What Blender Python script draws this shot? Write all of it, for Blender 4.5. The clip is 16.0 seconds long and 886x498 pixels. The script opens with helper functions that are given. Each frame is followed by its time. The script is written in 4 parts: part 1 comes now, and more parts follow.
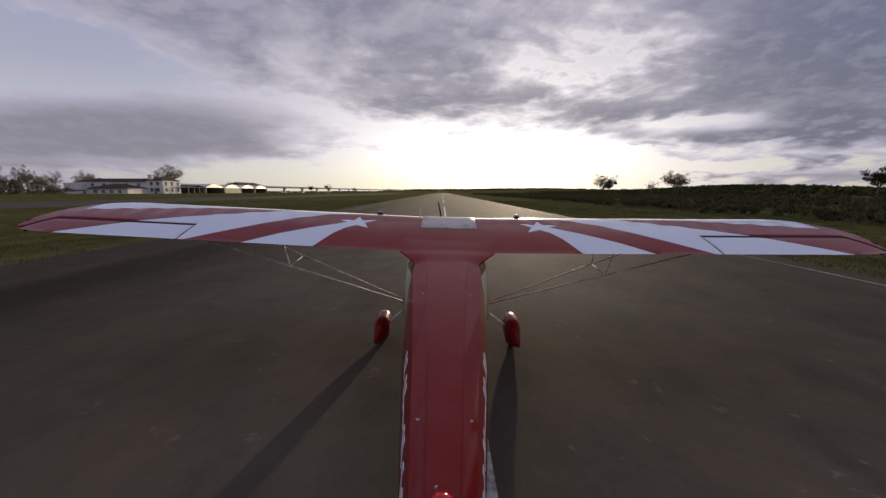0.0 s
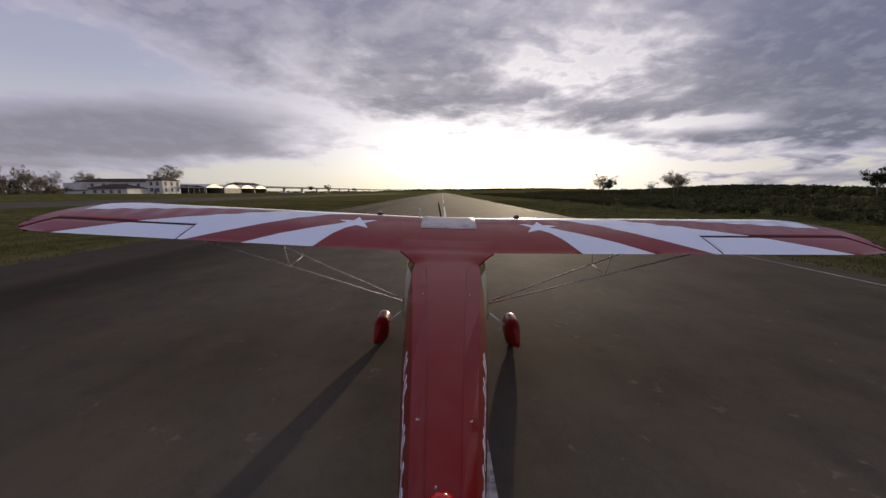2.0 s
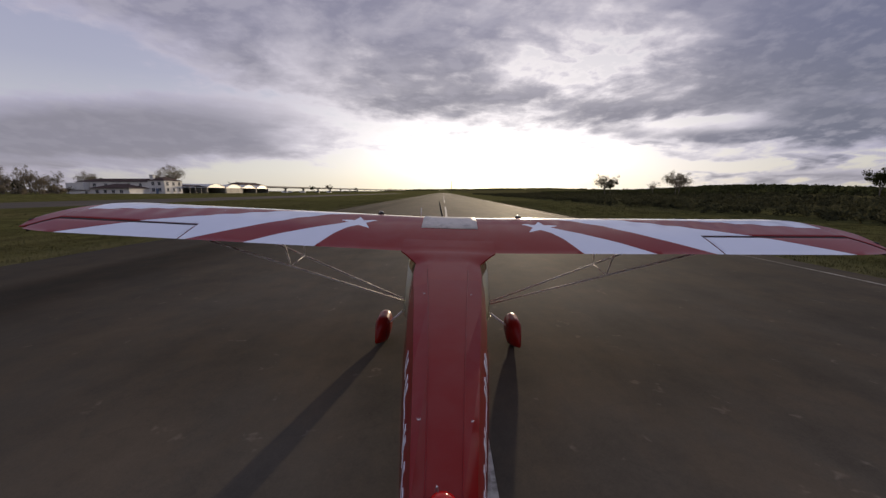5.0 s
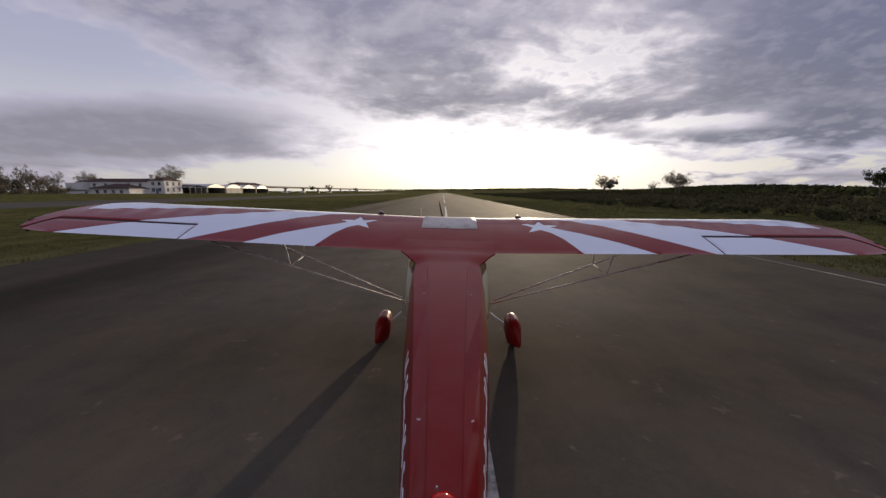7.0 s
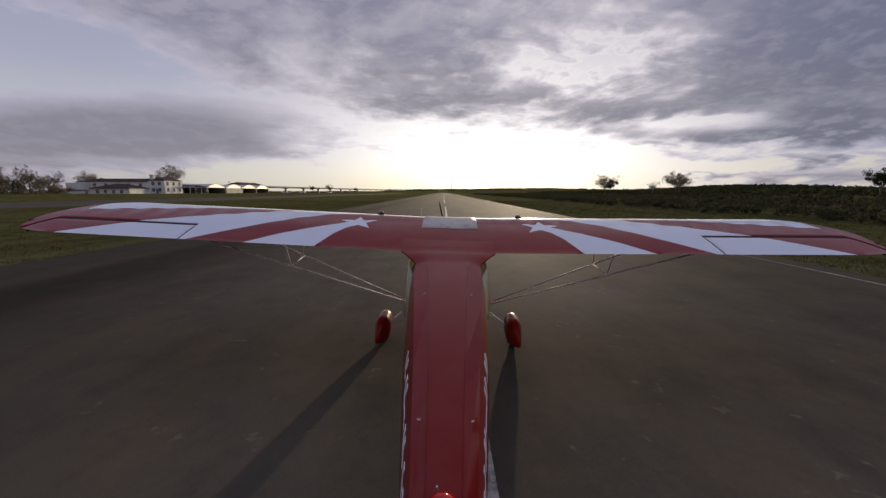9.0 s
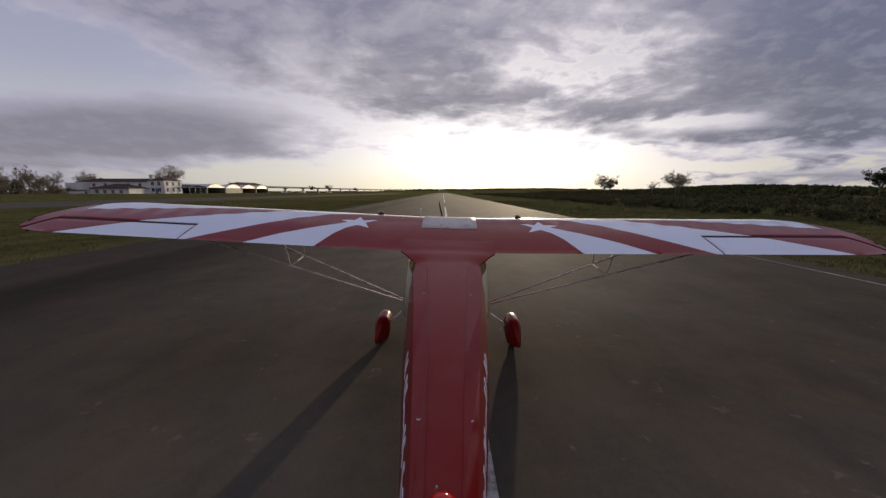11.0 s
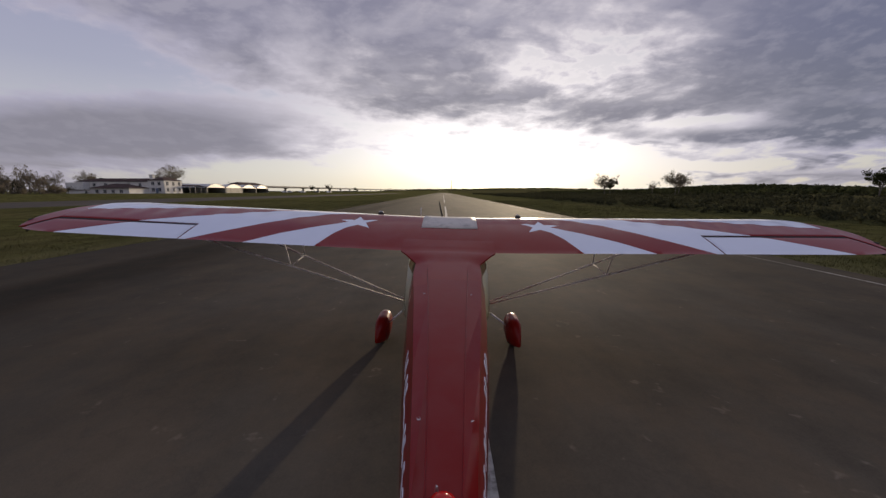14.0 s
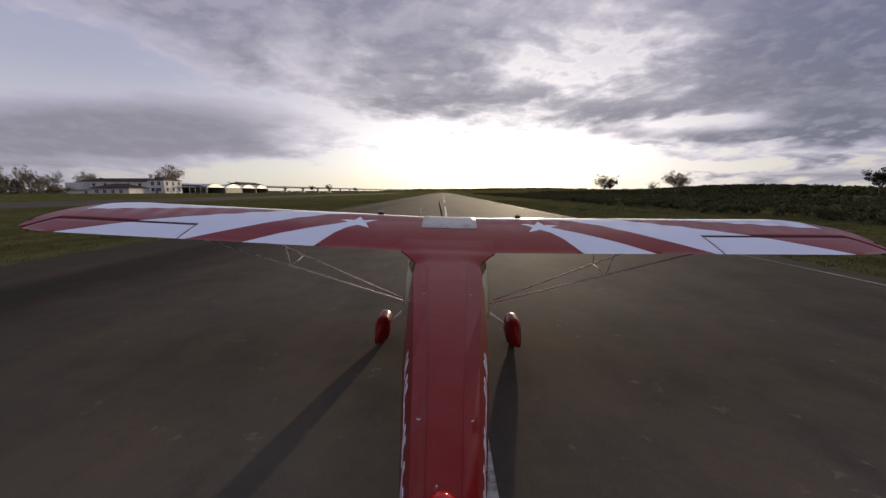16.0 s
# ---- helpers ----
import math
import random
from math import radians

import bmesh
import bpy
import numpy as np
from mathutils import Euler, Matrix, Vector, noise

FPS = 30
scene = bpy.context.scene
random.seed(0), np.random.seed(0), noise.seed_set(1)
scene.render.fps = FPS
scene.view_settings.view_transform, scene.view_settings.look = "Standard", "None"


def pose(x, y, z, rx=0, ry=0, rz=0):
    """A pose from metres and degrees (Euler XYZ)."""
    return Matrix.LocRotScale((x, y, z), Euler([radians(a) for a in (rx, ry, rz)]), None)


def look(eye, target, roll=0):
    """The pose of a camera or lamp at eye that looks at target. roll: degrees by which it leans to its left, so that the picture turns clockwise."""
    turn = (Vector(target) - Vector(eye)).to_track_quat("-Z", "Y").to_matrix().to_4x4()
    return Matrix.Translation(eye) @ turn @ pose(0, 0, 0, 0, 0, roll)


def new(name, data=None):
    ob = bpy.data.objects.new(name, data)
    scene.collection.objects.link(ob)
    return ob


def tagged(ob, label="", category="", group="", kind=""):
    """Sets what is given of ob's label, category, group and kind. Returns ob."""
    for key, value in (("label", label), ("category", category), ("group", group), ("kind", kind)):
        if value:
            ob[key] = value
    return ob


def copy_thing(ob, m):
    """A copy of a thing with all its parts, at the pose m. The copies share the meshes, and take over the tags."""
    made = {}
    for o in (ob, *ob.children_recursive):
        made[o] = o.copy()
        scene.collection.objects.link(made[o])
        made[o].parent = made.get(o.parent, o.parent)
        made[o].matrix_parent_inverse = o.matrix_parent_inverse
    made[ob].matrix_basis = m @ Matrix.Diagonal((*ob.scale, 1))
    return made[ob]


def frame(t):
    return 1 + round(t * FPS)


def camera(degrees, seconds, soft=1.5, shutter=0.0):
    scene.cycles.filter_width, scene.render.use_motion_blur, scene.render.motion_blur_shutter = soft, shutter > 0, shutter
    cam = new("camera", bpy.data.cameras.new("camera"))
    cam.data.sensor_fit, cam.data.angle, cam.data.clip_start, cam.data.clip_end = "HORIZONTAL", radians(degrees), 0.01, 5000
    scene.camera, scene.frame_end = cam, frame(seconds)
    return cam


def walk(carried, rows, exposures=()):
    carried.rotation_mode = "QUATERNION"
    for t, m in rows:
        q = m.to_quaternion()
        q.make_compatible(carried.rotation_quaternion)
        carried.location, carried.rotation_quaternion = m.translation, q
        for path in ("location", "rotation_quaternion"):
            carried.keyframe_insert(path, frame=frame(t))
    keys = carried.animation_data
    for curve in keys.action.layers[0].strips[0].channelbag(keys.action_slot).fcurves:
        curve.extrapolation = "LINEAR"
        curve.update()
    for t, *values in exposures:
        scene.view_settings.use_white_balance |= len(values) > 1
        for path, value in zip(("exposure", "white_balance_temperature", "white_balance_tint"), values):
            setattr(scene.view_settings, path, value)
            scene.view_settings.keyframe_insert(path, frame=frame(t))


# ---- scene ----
cam = camera(101.5, 16.0, soft=1.4)

# ---- the camera: fixed over the tail of the airplane, with the slight give of its mount ----
EYE_Z = 2.26
walk(cam, [(t, pose(0, 0, EYE_Z, 90 - 8.96 + p, 0, yw)) for t, yw, p in (
    (0.0, -0.12, 0.0), (1.5, -0.15, 0.02), (3.0, -0.12, 0.0), (4.2, -0.02, 0.0), (5.5, 0.05, 0.0), (7.0, 0.03, 0.0), (9.0, 0.05, 0.0),
    (11.5, 0.0, 0.0), (12.5, 0.03, -0.02), (14.5, 0.02, -0.02), (16.0, 0.0, -0.03))],
     exposures=((0.0, 0.12), (3.0, 0.16), (5.5, 0.16), (7.0, 0.22), (8.0, 0.22), (9.0, 0.08), (11.5, 0.04), (13.0, 0.06), (14.5, 0.08), (15.0, -0.10), (15.5, 0.06), (16.0, 0.20)))

# ---- sky and sun ----
SUN_AZ, SUN_EL = 13.0, 4.6            # degrees to the right of the runway's line, degrees up
SUN_DIR = Vector((math.sin(radians(SUN_AZ)) * math.cos(radians(SUN_EL)), math.cos(radians(SUN_AZ)) * math.cos(radians(SUN_EL)), math.sin(radians(SUN_EL))))


class Nodes:
    """Short hand for node trees: values in, sockets out."""

    def __init__(self, tree):
        self.tree = tree
        tree.nodes.clear()

    def add(self, kind, out=0, ins=(), **props):
        n = self.tree.nodes.new(kind)
        for k, v in props.items():
            setattr(n, k, v)
        for k, v in dict(ins).items():
            self.put(n.inputs[k], v)
        return n.outputs[out] if out is not None else n

    def put(self, sock, v):
        if isinstance(v, bpy.types.NodeSocket):
            self.tree.links.new(v, sock)
        else:
            sock.default_value = v

    def math(self, op, a, b=0.0, c=0.0, clamp=False):
        return self.add("ShaderNodeMath", 0, {0: a, 1: b, 2: c}, operation=op, use_clamp=clamp)

    def vec(self, op, a, b=(0, 0, 0), out=0):
        return self.add("ShaderNodeVectorMath", out, {0: a, 1: b}, operation=op)

    def ramp(self, fac, stops, mode="LINEAR"):
        n = self.tree.nodes.new("ShaderNodeValToRGB")
        n.color_ramp.interpolation = mode
        el = n.color_ramp.elements
        while len(el) < len(stops):
            el.new(0.5)
        for e, (p, c) in zip(el, stops):
            e.position = p
            e.color = (*c, 1) if not isinstance(c, (int, float)) else (c, c, c, 1)
        self.put(n.inputs[0], fac)
        return n.outputs[0]

    def noise(self, vec, scale, detail=4.0, rough=0.55, dist=0.0, out=0):
        return self.add("ShaderNodeTexNoise", out, {"Vector": vec, "Scale": scale, "Detail": detail, "Roughness": rough, "Distortion": dist})

    def mix(self, fac, a, b, blend="MIX"):
        n = self.tree.nodes.new("ShaderNodeMix")
        n.data_type, n.blend_type = "RGBA", blend
        for k, v in ((0, fac), (6, a), (7, b)):
            self.put(n.inputs[k], (*v, 1) if isinstance(v, tuple) and len(v) == 3 else v)
        return n.outputs[2]

    def smooth(self, v, lo, hi):
        return self.add("ShaderNodeMapRange", 0, {"Value": v, "From Min": lo, "From Max": hi}, interpolation_type="SMOOTHSTEP")


def make_world():
    world = bpy.data.worlds.new("evening_sky")
    world.use_nodes = True
    scene.world = world
    g = Nodes(world.node_tree)
    way = g.vec("NORMALIZE", g.add("ShaderNodeTexCoord", "Generated"))
    sep = g.add("ShaderNodeSeparateXYZ", None, {0: way})
    x, y, z = sep.outputs
    up = g.math("MAXIMUM", z, 0.0)
    ahead = g.math("MAXIMUM", g.math("ABSOLUTE", y), 0.25)
    side = g.math("DIVIDE", x, ahead)             # tangent of the bearing
    rise = g.math("DIVIDE", up, ahead)            # tangent of the height
    # the cloud layer: the direction laid out on a high flat sheet, slightly warped
    inv = g.math("DIVIDE", 1.0, g.math("ADD", rise, 0.50))
    flat = g.add("ShaderNodeCombineXYZ", 0, {0: g.math("MULTIPLY", g.math("MULTIPLY", side, inv), 0.55), 1: inv, 2: CLOUD_SEED})
    warp = g.vec("SCALE", g.vec("SUBTRACT", g.noise(flat, 2.2, 3.0, out=1), (0.5, 0.5, 0.5)))
    warp.node.inputs[3].default_value = 0.13
    sheet = g.vec("ADD", flat, warp)
    broad = g.noise(sheet, 2.6, 3.0, 0.5)
    lumps = g.noise(sheet, 7.0, 6.0, 0.55)
    puffs = g.noise(g.vec("ADD", sheet, (7.0, 3.0, 1.0)), 20.0, 5.0, 0.55)
    fibre = g.noise(g.add("ShaderNodeCombineXYZ", 0, {0: g.math("MULTIPLY", side, 2.4), 1: g.math("MULTIPLY_ADD", rise, 30.0, g.math("MULTIPLY", side, 4.0)), 2: 5.0}), 1.0, 5.0, 0.6)
    # ragged outlines for the masses below
    ws = g.math("MULTIPLY_ADD", g.math("SUBTRACT", broad, 0.5), 0.40, side)
    wr = g.math("MULTIPLY_ADD", g.math("SUBTRACT", lumps, 0.5), 0.075, g.math("MULTIPLY_ADD", g.math("SUBTRACT", broad, 0.5), 0.05, rise))

    def bump(s0, e0, w, h, tilt):
        ds = g.math("SUBTRACT", ws, s0)
        de = g.math("SUBTRACT", g.math("SUBTRACT", wr, e0), g.math("MULTIPLY", ds, tilt))
        q = g.math("ADD", g.math("POWER", g.math("ABSOLUTE", g.math("DIVIDE", ds, w)), 2.0), g.math("POWER", g.math("ABSOLUTE", g.math("DIVIDE", de, h)), 2.0))
        return g.math("EXPONENT", g.math("MULTIPLY", q, -1.0))
    calm = g.math("MULTIPLY_ADD", g.math("MULTIPLY", g.smooth(side, -0.25, -0.6), g.smooth(rise, 0.27, 0.20)), -0.72, 1.0)
    calm = g.math("MULTIPLY", calm, g.math("MULTIPLY_ADD", g.math("MULTIPLY", g.smooth(side, 0.45, 0.85), g.smooth(rise, 0.14, 0.22)), -0.45, 1.0))
    dens = g.math("MULTIPLY_ADD", g.math("MULTIPLY", g.math("SUBTRACT", lumps, 0.5), calm), 1.10, 0.40)
    dens = g.math("MULTIPLY_ADD", g.math("SUBTRACT", broad, 0.5), 0.40, dens)
    dens = g.math("MULTIPLY_ADD", g.math("MULTIPLY", g.math("SUBTRACT", puffs, 0.5), calm), 0.50, dens)
    dens = g.math("MULTIPLY_ADD", g.math("MULTIPLY", g.math("SUBTRACT", puffs, 0.5), bump(0.40, 0.32, 0.30, 0.10, 0.1)), 1.3, dens)
    dens = g.math("MULTIPLY_ADD", g.math("SUBTRACT", fibre, 0.5), 0.16, dens)
    # cloud masses: the deck ahead, its tongues to the right, the bank low on the left
    for s0, e0, w, h, tilt, amount in CLOUD_MASSES:
        dens = g.math("MULTIPLY_ADD", bump(s0, e0, w, h, tilt), amount, dens)
    for s0, e0, w, h, tilt, amount in CLOUD_BREAKS:
        dens = g.math("MULTIPLY_ADD", bump(s0, e0, w, h, tilt), -amount, dens)
    for s0, e0, w, h, tilt, amount in CLOUD_STREAKS:
        thin = g.math("MULTIPLY", bump(s0, e0, w, h, tilt), g.smooth(fibre, 0.30, 0.62))
        dens = g.math("MULTIPLY_ADD", thin, amount, dens)
    cover = g.smooth(dens, 0.28, 0.56)
    thick = g.smooth(dens, 0.40, 1.00)
    # the clear sky between: pale, warm towards the sun and the horizon
    sky = g.add("ShaderNodeTexSky", 0, sky_type="NISHITA", sun_disc=False, sun_elevation=radians(SUN_EL), sun_rotation=radians(SUN_AZ), air_density=1.0, dust_density=2.0)
    clear = g.mix(0.92, g.vec("SCALE", sky), g.ramp(up, [(0.0, (0.54, 0.50, 0.42)), (0.05, (0.55, 0.54, 0.51)), (0.13, (0.51, 0.51, 0.56)), (0.24, (0.375, 0.385, 0.50)), (0.42, (0.30, 0.305, 0.455)), (1.0, (0.22, 0.27, 0.46))]))
    clear.node.inputs[6].links[0].from_node.inputs[3].default_value = 0.10
    facing = g.math("MULTIPLY", g.smooth(g.math("ABSOLUTE", g.math("SUBTRACT", side, 0.3)), 0.75, 0.15), g.smooth(y, -0.1, 0.3))
    clear = g.mix(g.math("MULTIPLY", facing, 0.6), clear, (0.63, 0.60, 0.62))
    deep = g.mix(g.smooth(side, 0.35, 1.1), (0.238, 0.230, 0.278), (0.158, 0.165, 0.218))
    deep = g.mix(g.smooth(rise, 0.22, 0.46), deep, g.vec("MULTIPLY", deep, (0.97, 0.985, 1.10)))
    thin = g.mix(g.smooth(g.math("ABSOLUTE", g.math("SUBTRACT", side, 0.2)), 1.0, 0.3), (0.40, 0.385, 0.49), (0.54, 0.505, 0.565))
    cloud = g.mix(thick, thin, deep)
    cloud = g.mix(g.math("MULTIPLY", g.smooth(puffs, 0.44, 0.66), g.math("MULTIPLY", calm, 0.26)), cloud, (0.56, 0.53, 0.60))
    cloud = g.mix(g.smooth(rise, 0.01, 0.14), g.mix(0.45, cloud, (0.34, 0.31, 0.31)), cloud)
    cloud = g.mix(g.smooth(up, 0.45, 0.8), cloud, g.mix(0.6, cloud, (0.30, 0.34, 0.50)))
    body = g.mix(cover, clear, cloud)
    rim = g.math("MULTIPLY", g.math("MULTIPLY", cover, g.math("SUBTRACT", 1.0, cover)), g.math("MULTIPLY", g.smooth(g.math("ABSOLUTE", g.math("SUBTRACT", side, 0.2)), 0.9, 0.1), 0.9))
    body = g.mix(rim, body, (0.80, 0.75, 0.74))
    # the glow round the sun, wide and low, held back by thick cloud
    hold = g.math("MULTIPLY_ADD", thick, -0.90, 1.0)
    du = g.math("SUBTRACT", side, GLOW_X)
    dz = g.math("SUBTRACT", rise, GLOW_Z)

    def lobe(w, h, power):
        q = g.math("ADD", g.math("POWER", g.math("ABSOLUTE", g.math("DIVIDE", du, w)), 2.0), g.math("POWER", g.math("ABSOLUTE", g.math("DIVIDE", dz, h)), 2.0))
        return g.math("MULTIPLY", g.math("EXPONENT", g.math("MULTIPLY", q, -1.0)), g.math("MULTIPLY", g.smooth(y, -0.1, 0.3), power))
    glow = g.math("ADD", g.math("ADD", lobe(0.62, 0.32, 0.34), lobe(0.30, 0.11, 0.62)), lobe(0.125, 0.055, 3.0))
    glow = g.math("MULTIPLY", glow, hold)
    near = g.math("MULTIPLY", g.smooth(rise, 0.10, 0.0), g.smooth(g.math("ABSOLUTE", du), 0.75, 0.25))
    tint = g.mix(near, (1.0, 0.94, 0.85), (1.0, 0.86, 0.46))
    total = g.mix(1.0, body, g.vec("MULTIPLY", tint, g.add("ShaderNodeCombineXYZ", 0, {0: glow, 1: glow, 2: glow})), "ADD")
    back = g.add("ShaderNodeBackground", 0, {"Color": total, "Strength": SKY_STRENGTH})
    g.add("ShaderNodeOutputWorld", None, {"Surface": back})


# bearing, height, half width, half height, slope, weight
CLOUD_MASSES = ((-0.20, 0.36, 0.55, 0.15, -0.10, 0.52), (0.04, 0.226, 0.44, 0.045, 0.0, 0.34), (1.05, 0.34, 0.55, 0.19, -0.05, 0.62),
                (0.42, 0.195, 0.26, 0.032, 0.12, 0.36), (0.10, 0.52, 1.30, 0.09, 0.0, 0.36), (1.22, 0.180, 0.30, 0.040, 0.0, 0.30),
                (-1.05, 0.152, 0.56, 0.095, 0.02, 0.68), (-0.62, 0.125, 0.38, 0.045, -0.11, 0.40), (-0.66, 0.39, 0.16, 0.06, -0.1, 0.14),
                (0.86, 0.150, 0.30, 0.017, 0.02, 0.52), (1.08, 0.040, 0.30, 0.016, 0.0, 0.42))
CLOUD_BREAKS = ((0.40, 0.335, 0.22, 0.085, 0.15, 0.30), (-1.02, 0.37, 0.38, 0.11, 0.0, 0.50), (-0.47, 0.232, 0.32, 0.030, -0.20, 0.26),
                (0.05, 0.070, 0.85, 0.050, 0.0, 0.52), (0.66, 0.186, 0.20, 0.013, 0.03, 0.50))
CLOUD_STREAKS = ((1.02, 0.090, 0.26, 0.009, -0.02, 0.55), (0.56, 0.124, 0.09, 0.008, 0.0, 0.45), (0.76, 0.048, 0.26, 0.007, -0.01, 0.45), (-1.0, 0.070, 0.3, 0.012, 0.0, 0.3))
CLOUD_SEED, SKY_STRENGTH = 11.3, 1.0
GLOW_X, GLOW_Z = 0.160, 0.074
make_world()
sun = new("sun", bpy.data.lights.new("sun", "SUN"))
sun.data.energy, sun.data.angle, sun.data.color = 4.6, radians(1.2), (1.0, 0.80, 0.55)
sun.matrix_world = look(SUN_DIR * 100, (0, 0, 0))


# ---- materials ----
def surface(name, build):
    m = bpy.data.materials.new(name)
    m.use_nodes = True
    g = Nodes(m.node_tree)
    out = g.add("ShaderNodeOutputMaterial", None)
    g.put(out.inputs[0], build(g))
    return m


def principled(g, color, rough=0.6, metal=0.0, bump=None, strength=0.2, dist=0.01, **extra):
    ins = {"Base Color": (*color, 1) if isinstance(color, tuple) else color, "Roughness": rough, "Metallic": metal}
    ins.update({k.replace("_", " "): v for k, v in extra.items()})
    if bump is not None:
        ins["Normal"] = g.add("ShaderNodeBump", 0, {"Height": bump, "Strength": strength, "Distance": dist})
    return g.add("ShaderNodeBsdfPrincipled", 0, ins)


def coords(g, scale=(1, 1, 1), kind="Object"):
    return g.vec("MULTIPLY", g.add("ShaderNodeTexCoord", kind), scale)


def plain(name, color, rough=0.6, metal=0.0, vary=0.25, scale=3.0, bump=0.1, **extra):
    """A surface of one colour with grain and blotches at two scales."""
    def build(g):
        c = coords(g)
        blot = g.noise(c, scale, 3.0)
        grain = g.noise(c, scale * 14, 4.0)
        lo = tuple(v * (1 - vary) for v in color)
        hi = tuple(min(1.0, v * (1 + vary)) for v in color)
        col = g.mix(g.smooth(g.math("MULTIPLY_ADD", grain, 0.4, g.math("MULTIPLY", blot, 0.6)), 0.3, 0.7), lo, hi)
        r = g.math("MULTIPLY_ADD", grain, 0.15, rough - 0.07)
        return principled(g, col, r, metal, grain, bump, 0.01, **extra)
    return surface(name, build)


def paint(name, color, rough=0.32, coat=0.9, ior=1.27, wavy=0.08):
    """Doped fabric under gloss paint: faint weave, dust film, slight waviness."""
    def build(g):
        c = coords(g)
        dust = g.noise(c, 2.2, 5.0, 0.6)
        wave = g.noise(c, 7.0, 2.0)
        weave = g.noise(c, 160.0, 2.0)
        col = g.mix(g.math("MULTIPLY", g.smooth(dust, 0.40, 0.75), 0.14), color, tuple(0.6 * v + 0.10 for v in color))
        r = g.math("MULTIPLY_ADD", dust, 0.18, rough - 0.08)
        h = g.math("MULTIPLY_ADD", weave, 0.05, wave)
        return principled(g, col, r, 0.0, h, wavy, 0.01, Specular_IOR_Level=0.04, Coat_Weight=coat, Coat_Roughness=0.06, Coat_IOR=ior)
    return surface(name, build)


RED = paint("red_gloss_paint", (0.198, 0.007, 0.005), 0.4, 0.66, 1.30)
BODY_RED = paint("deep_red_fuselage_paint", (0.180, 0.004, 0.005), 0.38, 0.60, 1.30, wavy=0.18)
WHITE = paint("white_gloss_paint", (0.70, 0.72, 0.80), 0.42)
GAP_SHADE = plain("gap_shade_colour", (0.03, 0.02, 0.02), 0.8)
STRUT_PAINT = plain("pale_strut_paint", (0.62, 0.60, 0.62), 0.7, 0.0, 0.12, Specular_IOR_Level=0.15)
STEEL = plain("bare_steel", (0.55, 0.55, 0.56), 0.3, 0.9, 0.15)
RUBBER = plain("black_rubber", (0.02, 0.02, 0.02), 0.85)
BLADE = plain("black_propeller_paint", (0.025, 0.025, 0.028), 0.8, Specular_IOR_Level=0.1)
PLEX = surface("tinted_plexiglass", lambda g: g.add("ShaderNodeMixShader", 0, {0: 0.55, 1: g.add("ShaderNodeBsdfTransparent", 0, {0: (0.85, 0.84, 0.75, 1)}), 2: principled(g, (0.5, 0.48, 0.38), 0.15)}))
SKYLIGHT = surface("milky_skylight_plastic", lambda g: principled(g, g.mix(g.smooth(g.noise(coords(g), 6.0, 6.0, 0.7), 0.45, 0.7), (0.55, 0.50, 0.45), (0.36, 0.33, 0.30)), 0.6, Specular_IOR_Level=0.2))
BEACON = surface("red_beacon_glass", lambda g: g.add("ShaderNodeMixShader", 0, {0: 0.55, 1: principled(g, (0.34, 0.003, 0.004), 0.10, Coat_Weight=0.8), 2: g.add("ShaderNodeBsdfTranslucent", 0, {"Color": (0.75, 0.006, 0.008, 1)})}))


def grass_material(name, tall=False):
    def build(g):
        c = coords(g)
        patch = g.noise(c, 0.05, 4.0, 0.6)
        mid = g.noise(c, 0.6, 5.0, 0.65)
        fine = g.noise(c, 9.0, 4.0, 0.7)
        green = g.mix(g.smooth(mid, 0.35, 0.65), (0.040, 0.040, 0.016), (0.080, 0.077, 0.030))
        dry = g.mix(g.smooth(mid, 0.4, 0.7), (0.072, 0.060, 0.030), (0.112, 0.094, 0.046))
        col = g.mix(g.math("MULTIPLY", g.smooth(patch, 0.48, 0.66), 0.62), green, dry)
        col = g.mix(g.math("MULTIPLY", g.smooth(fine, 0.35, 0.75), 0.5), col, (0.032, 0.033, 0.015))
        east = g.add("ShaderNodeSeparateXYZ", 0, {0: c})
        col = g.mix(g.smooth(g.math("MULTIPLY_ADD", patch, 34.0, east), 52.0, 66.0), col, g.mix(mid, (0.030, 0.028, 0.015), (0.060, 0.052, 0.030)))
        broad = g.noise(coords(g, (0.10, 0.035, 1.0)), 1.0, 4.0, 0.6)
        col = g.mix(g.math("MULTIPLY", g.smooth(broad, 0.50, 0.66), 0.55), col, (0.024, 0.026, 0.012))
        out = g.math("SUBTRACT", g.math("ABSOLUTE", g.math("ADD", east, 0.9)), 12.4)
        verge = g.smooth(g.math("MULTIPLY_ADD", mid, 3.0, out), 4.2, 1.6)
        col = g.mix(g.math("MULTIPLY", verge, 0.65), col, g.mix(fine, (0.080, 0.074, 0.036), (0.150, 0.135, 0.070)))
        if tall:
            rnd = g.add("ShaderNodeNewGeometry", "Random Per Island")
            col = g.mix(g.math("MULTIPLY", rnd, 0.45), col, (0.066, 0.064, 0.024))
        return principled(g, col, 0.9, 0.0, g.math("ADD", fine, mid), 0.8, 0.08, Specular_IOR_Level=0.0, Sheen_Weight=0.04, Sheen_Roughness=0.45, Sheen_Tint=(0.55, 0.55, 0.22, 1.0))
    return surface(name, build)


GRASS = grass_material("rough_grass")
BLADES = grass_material("grass_blades", True)


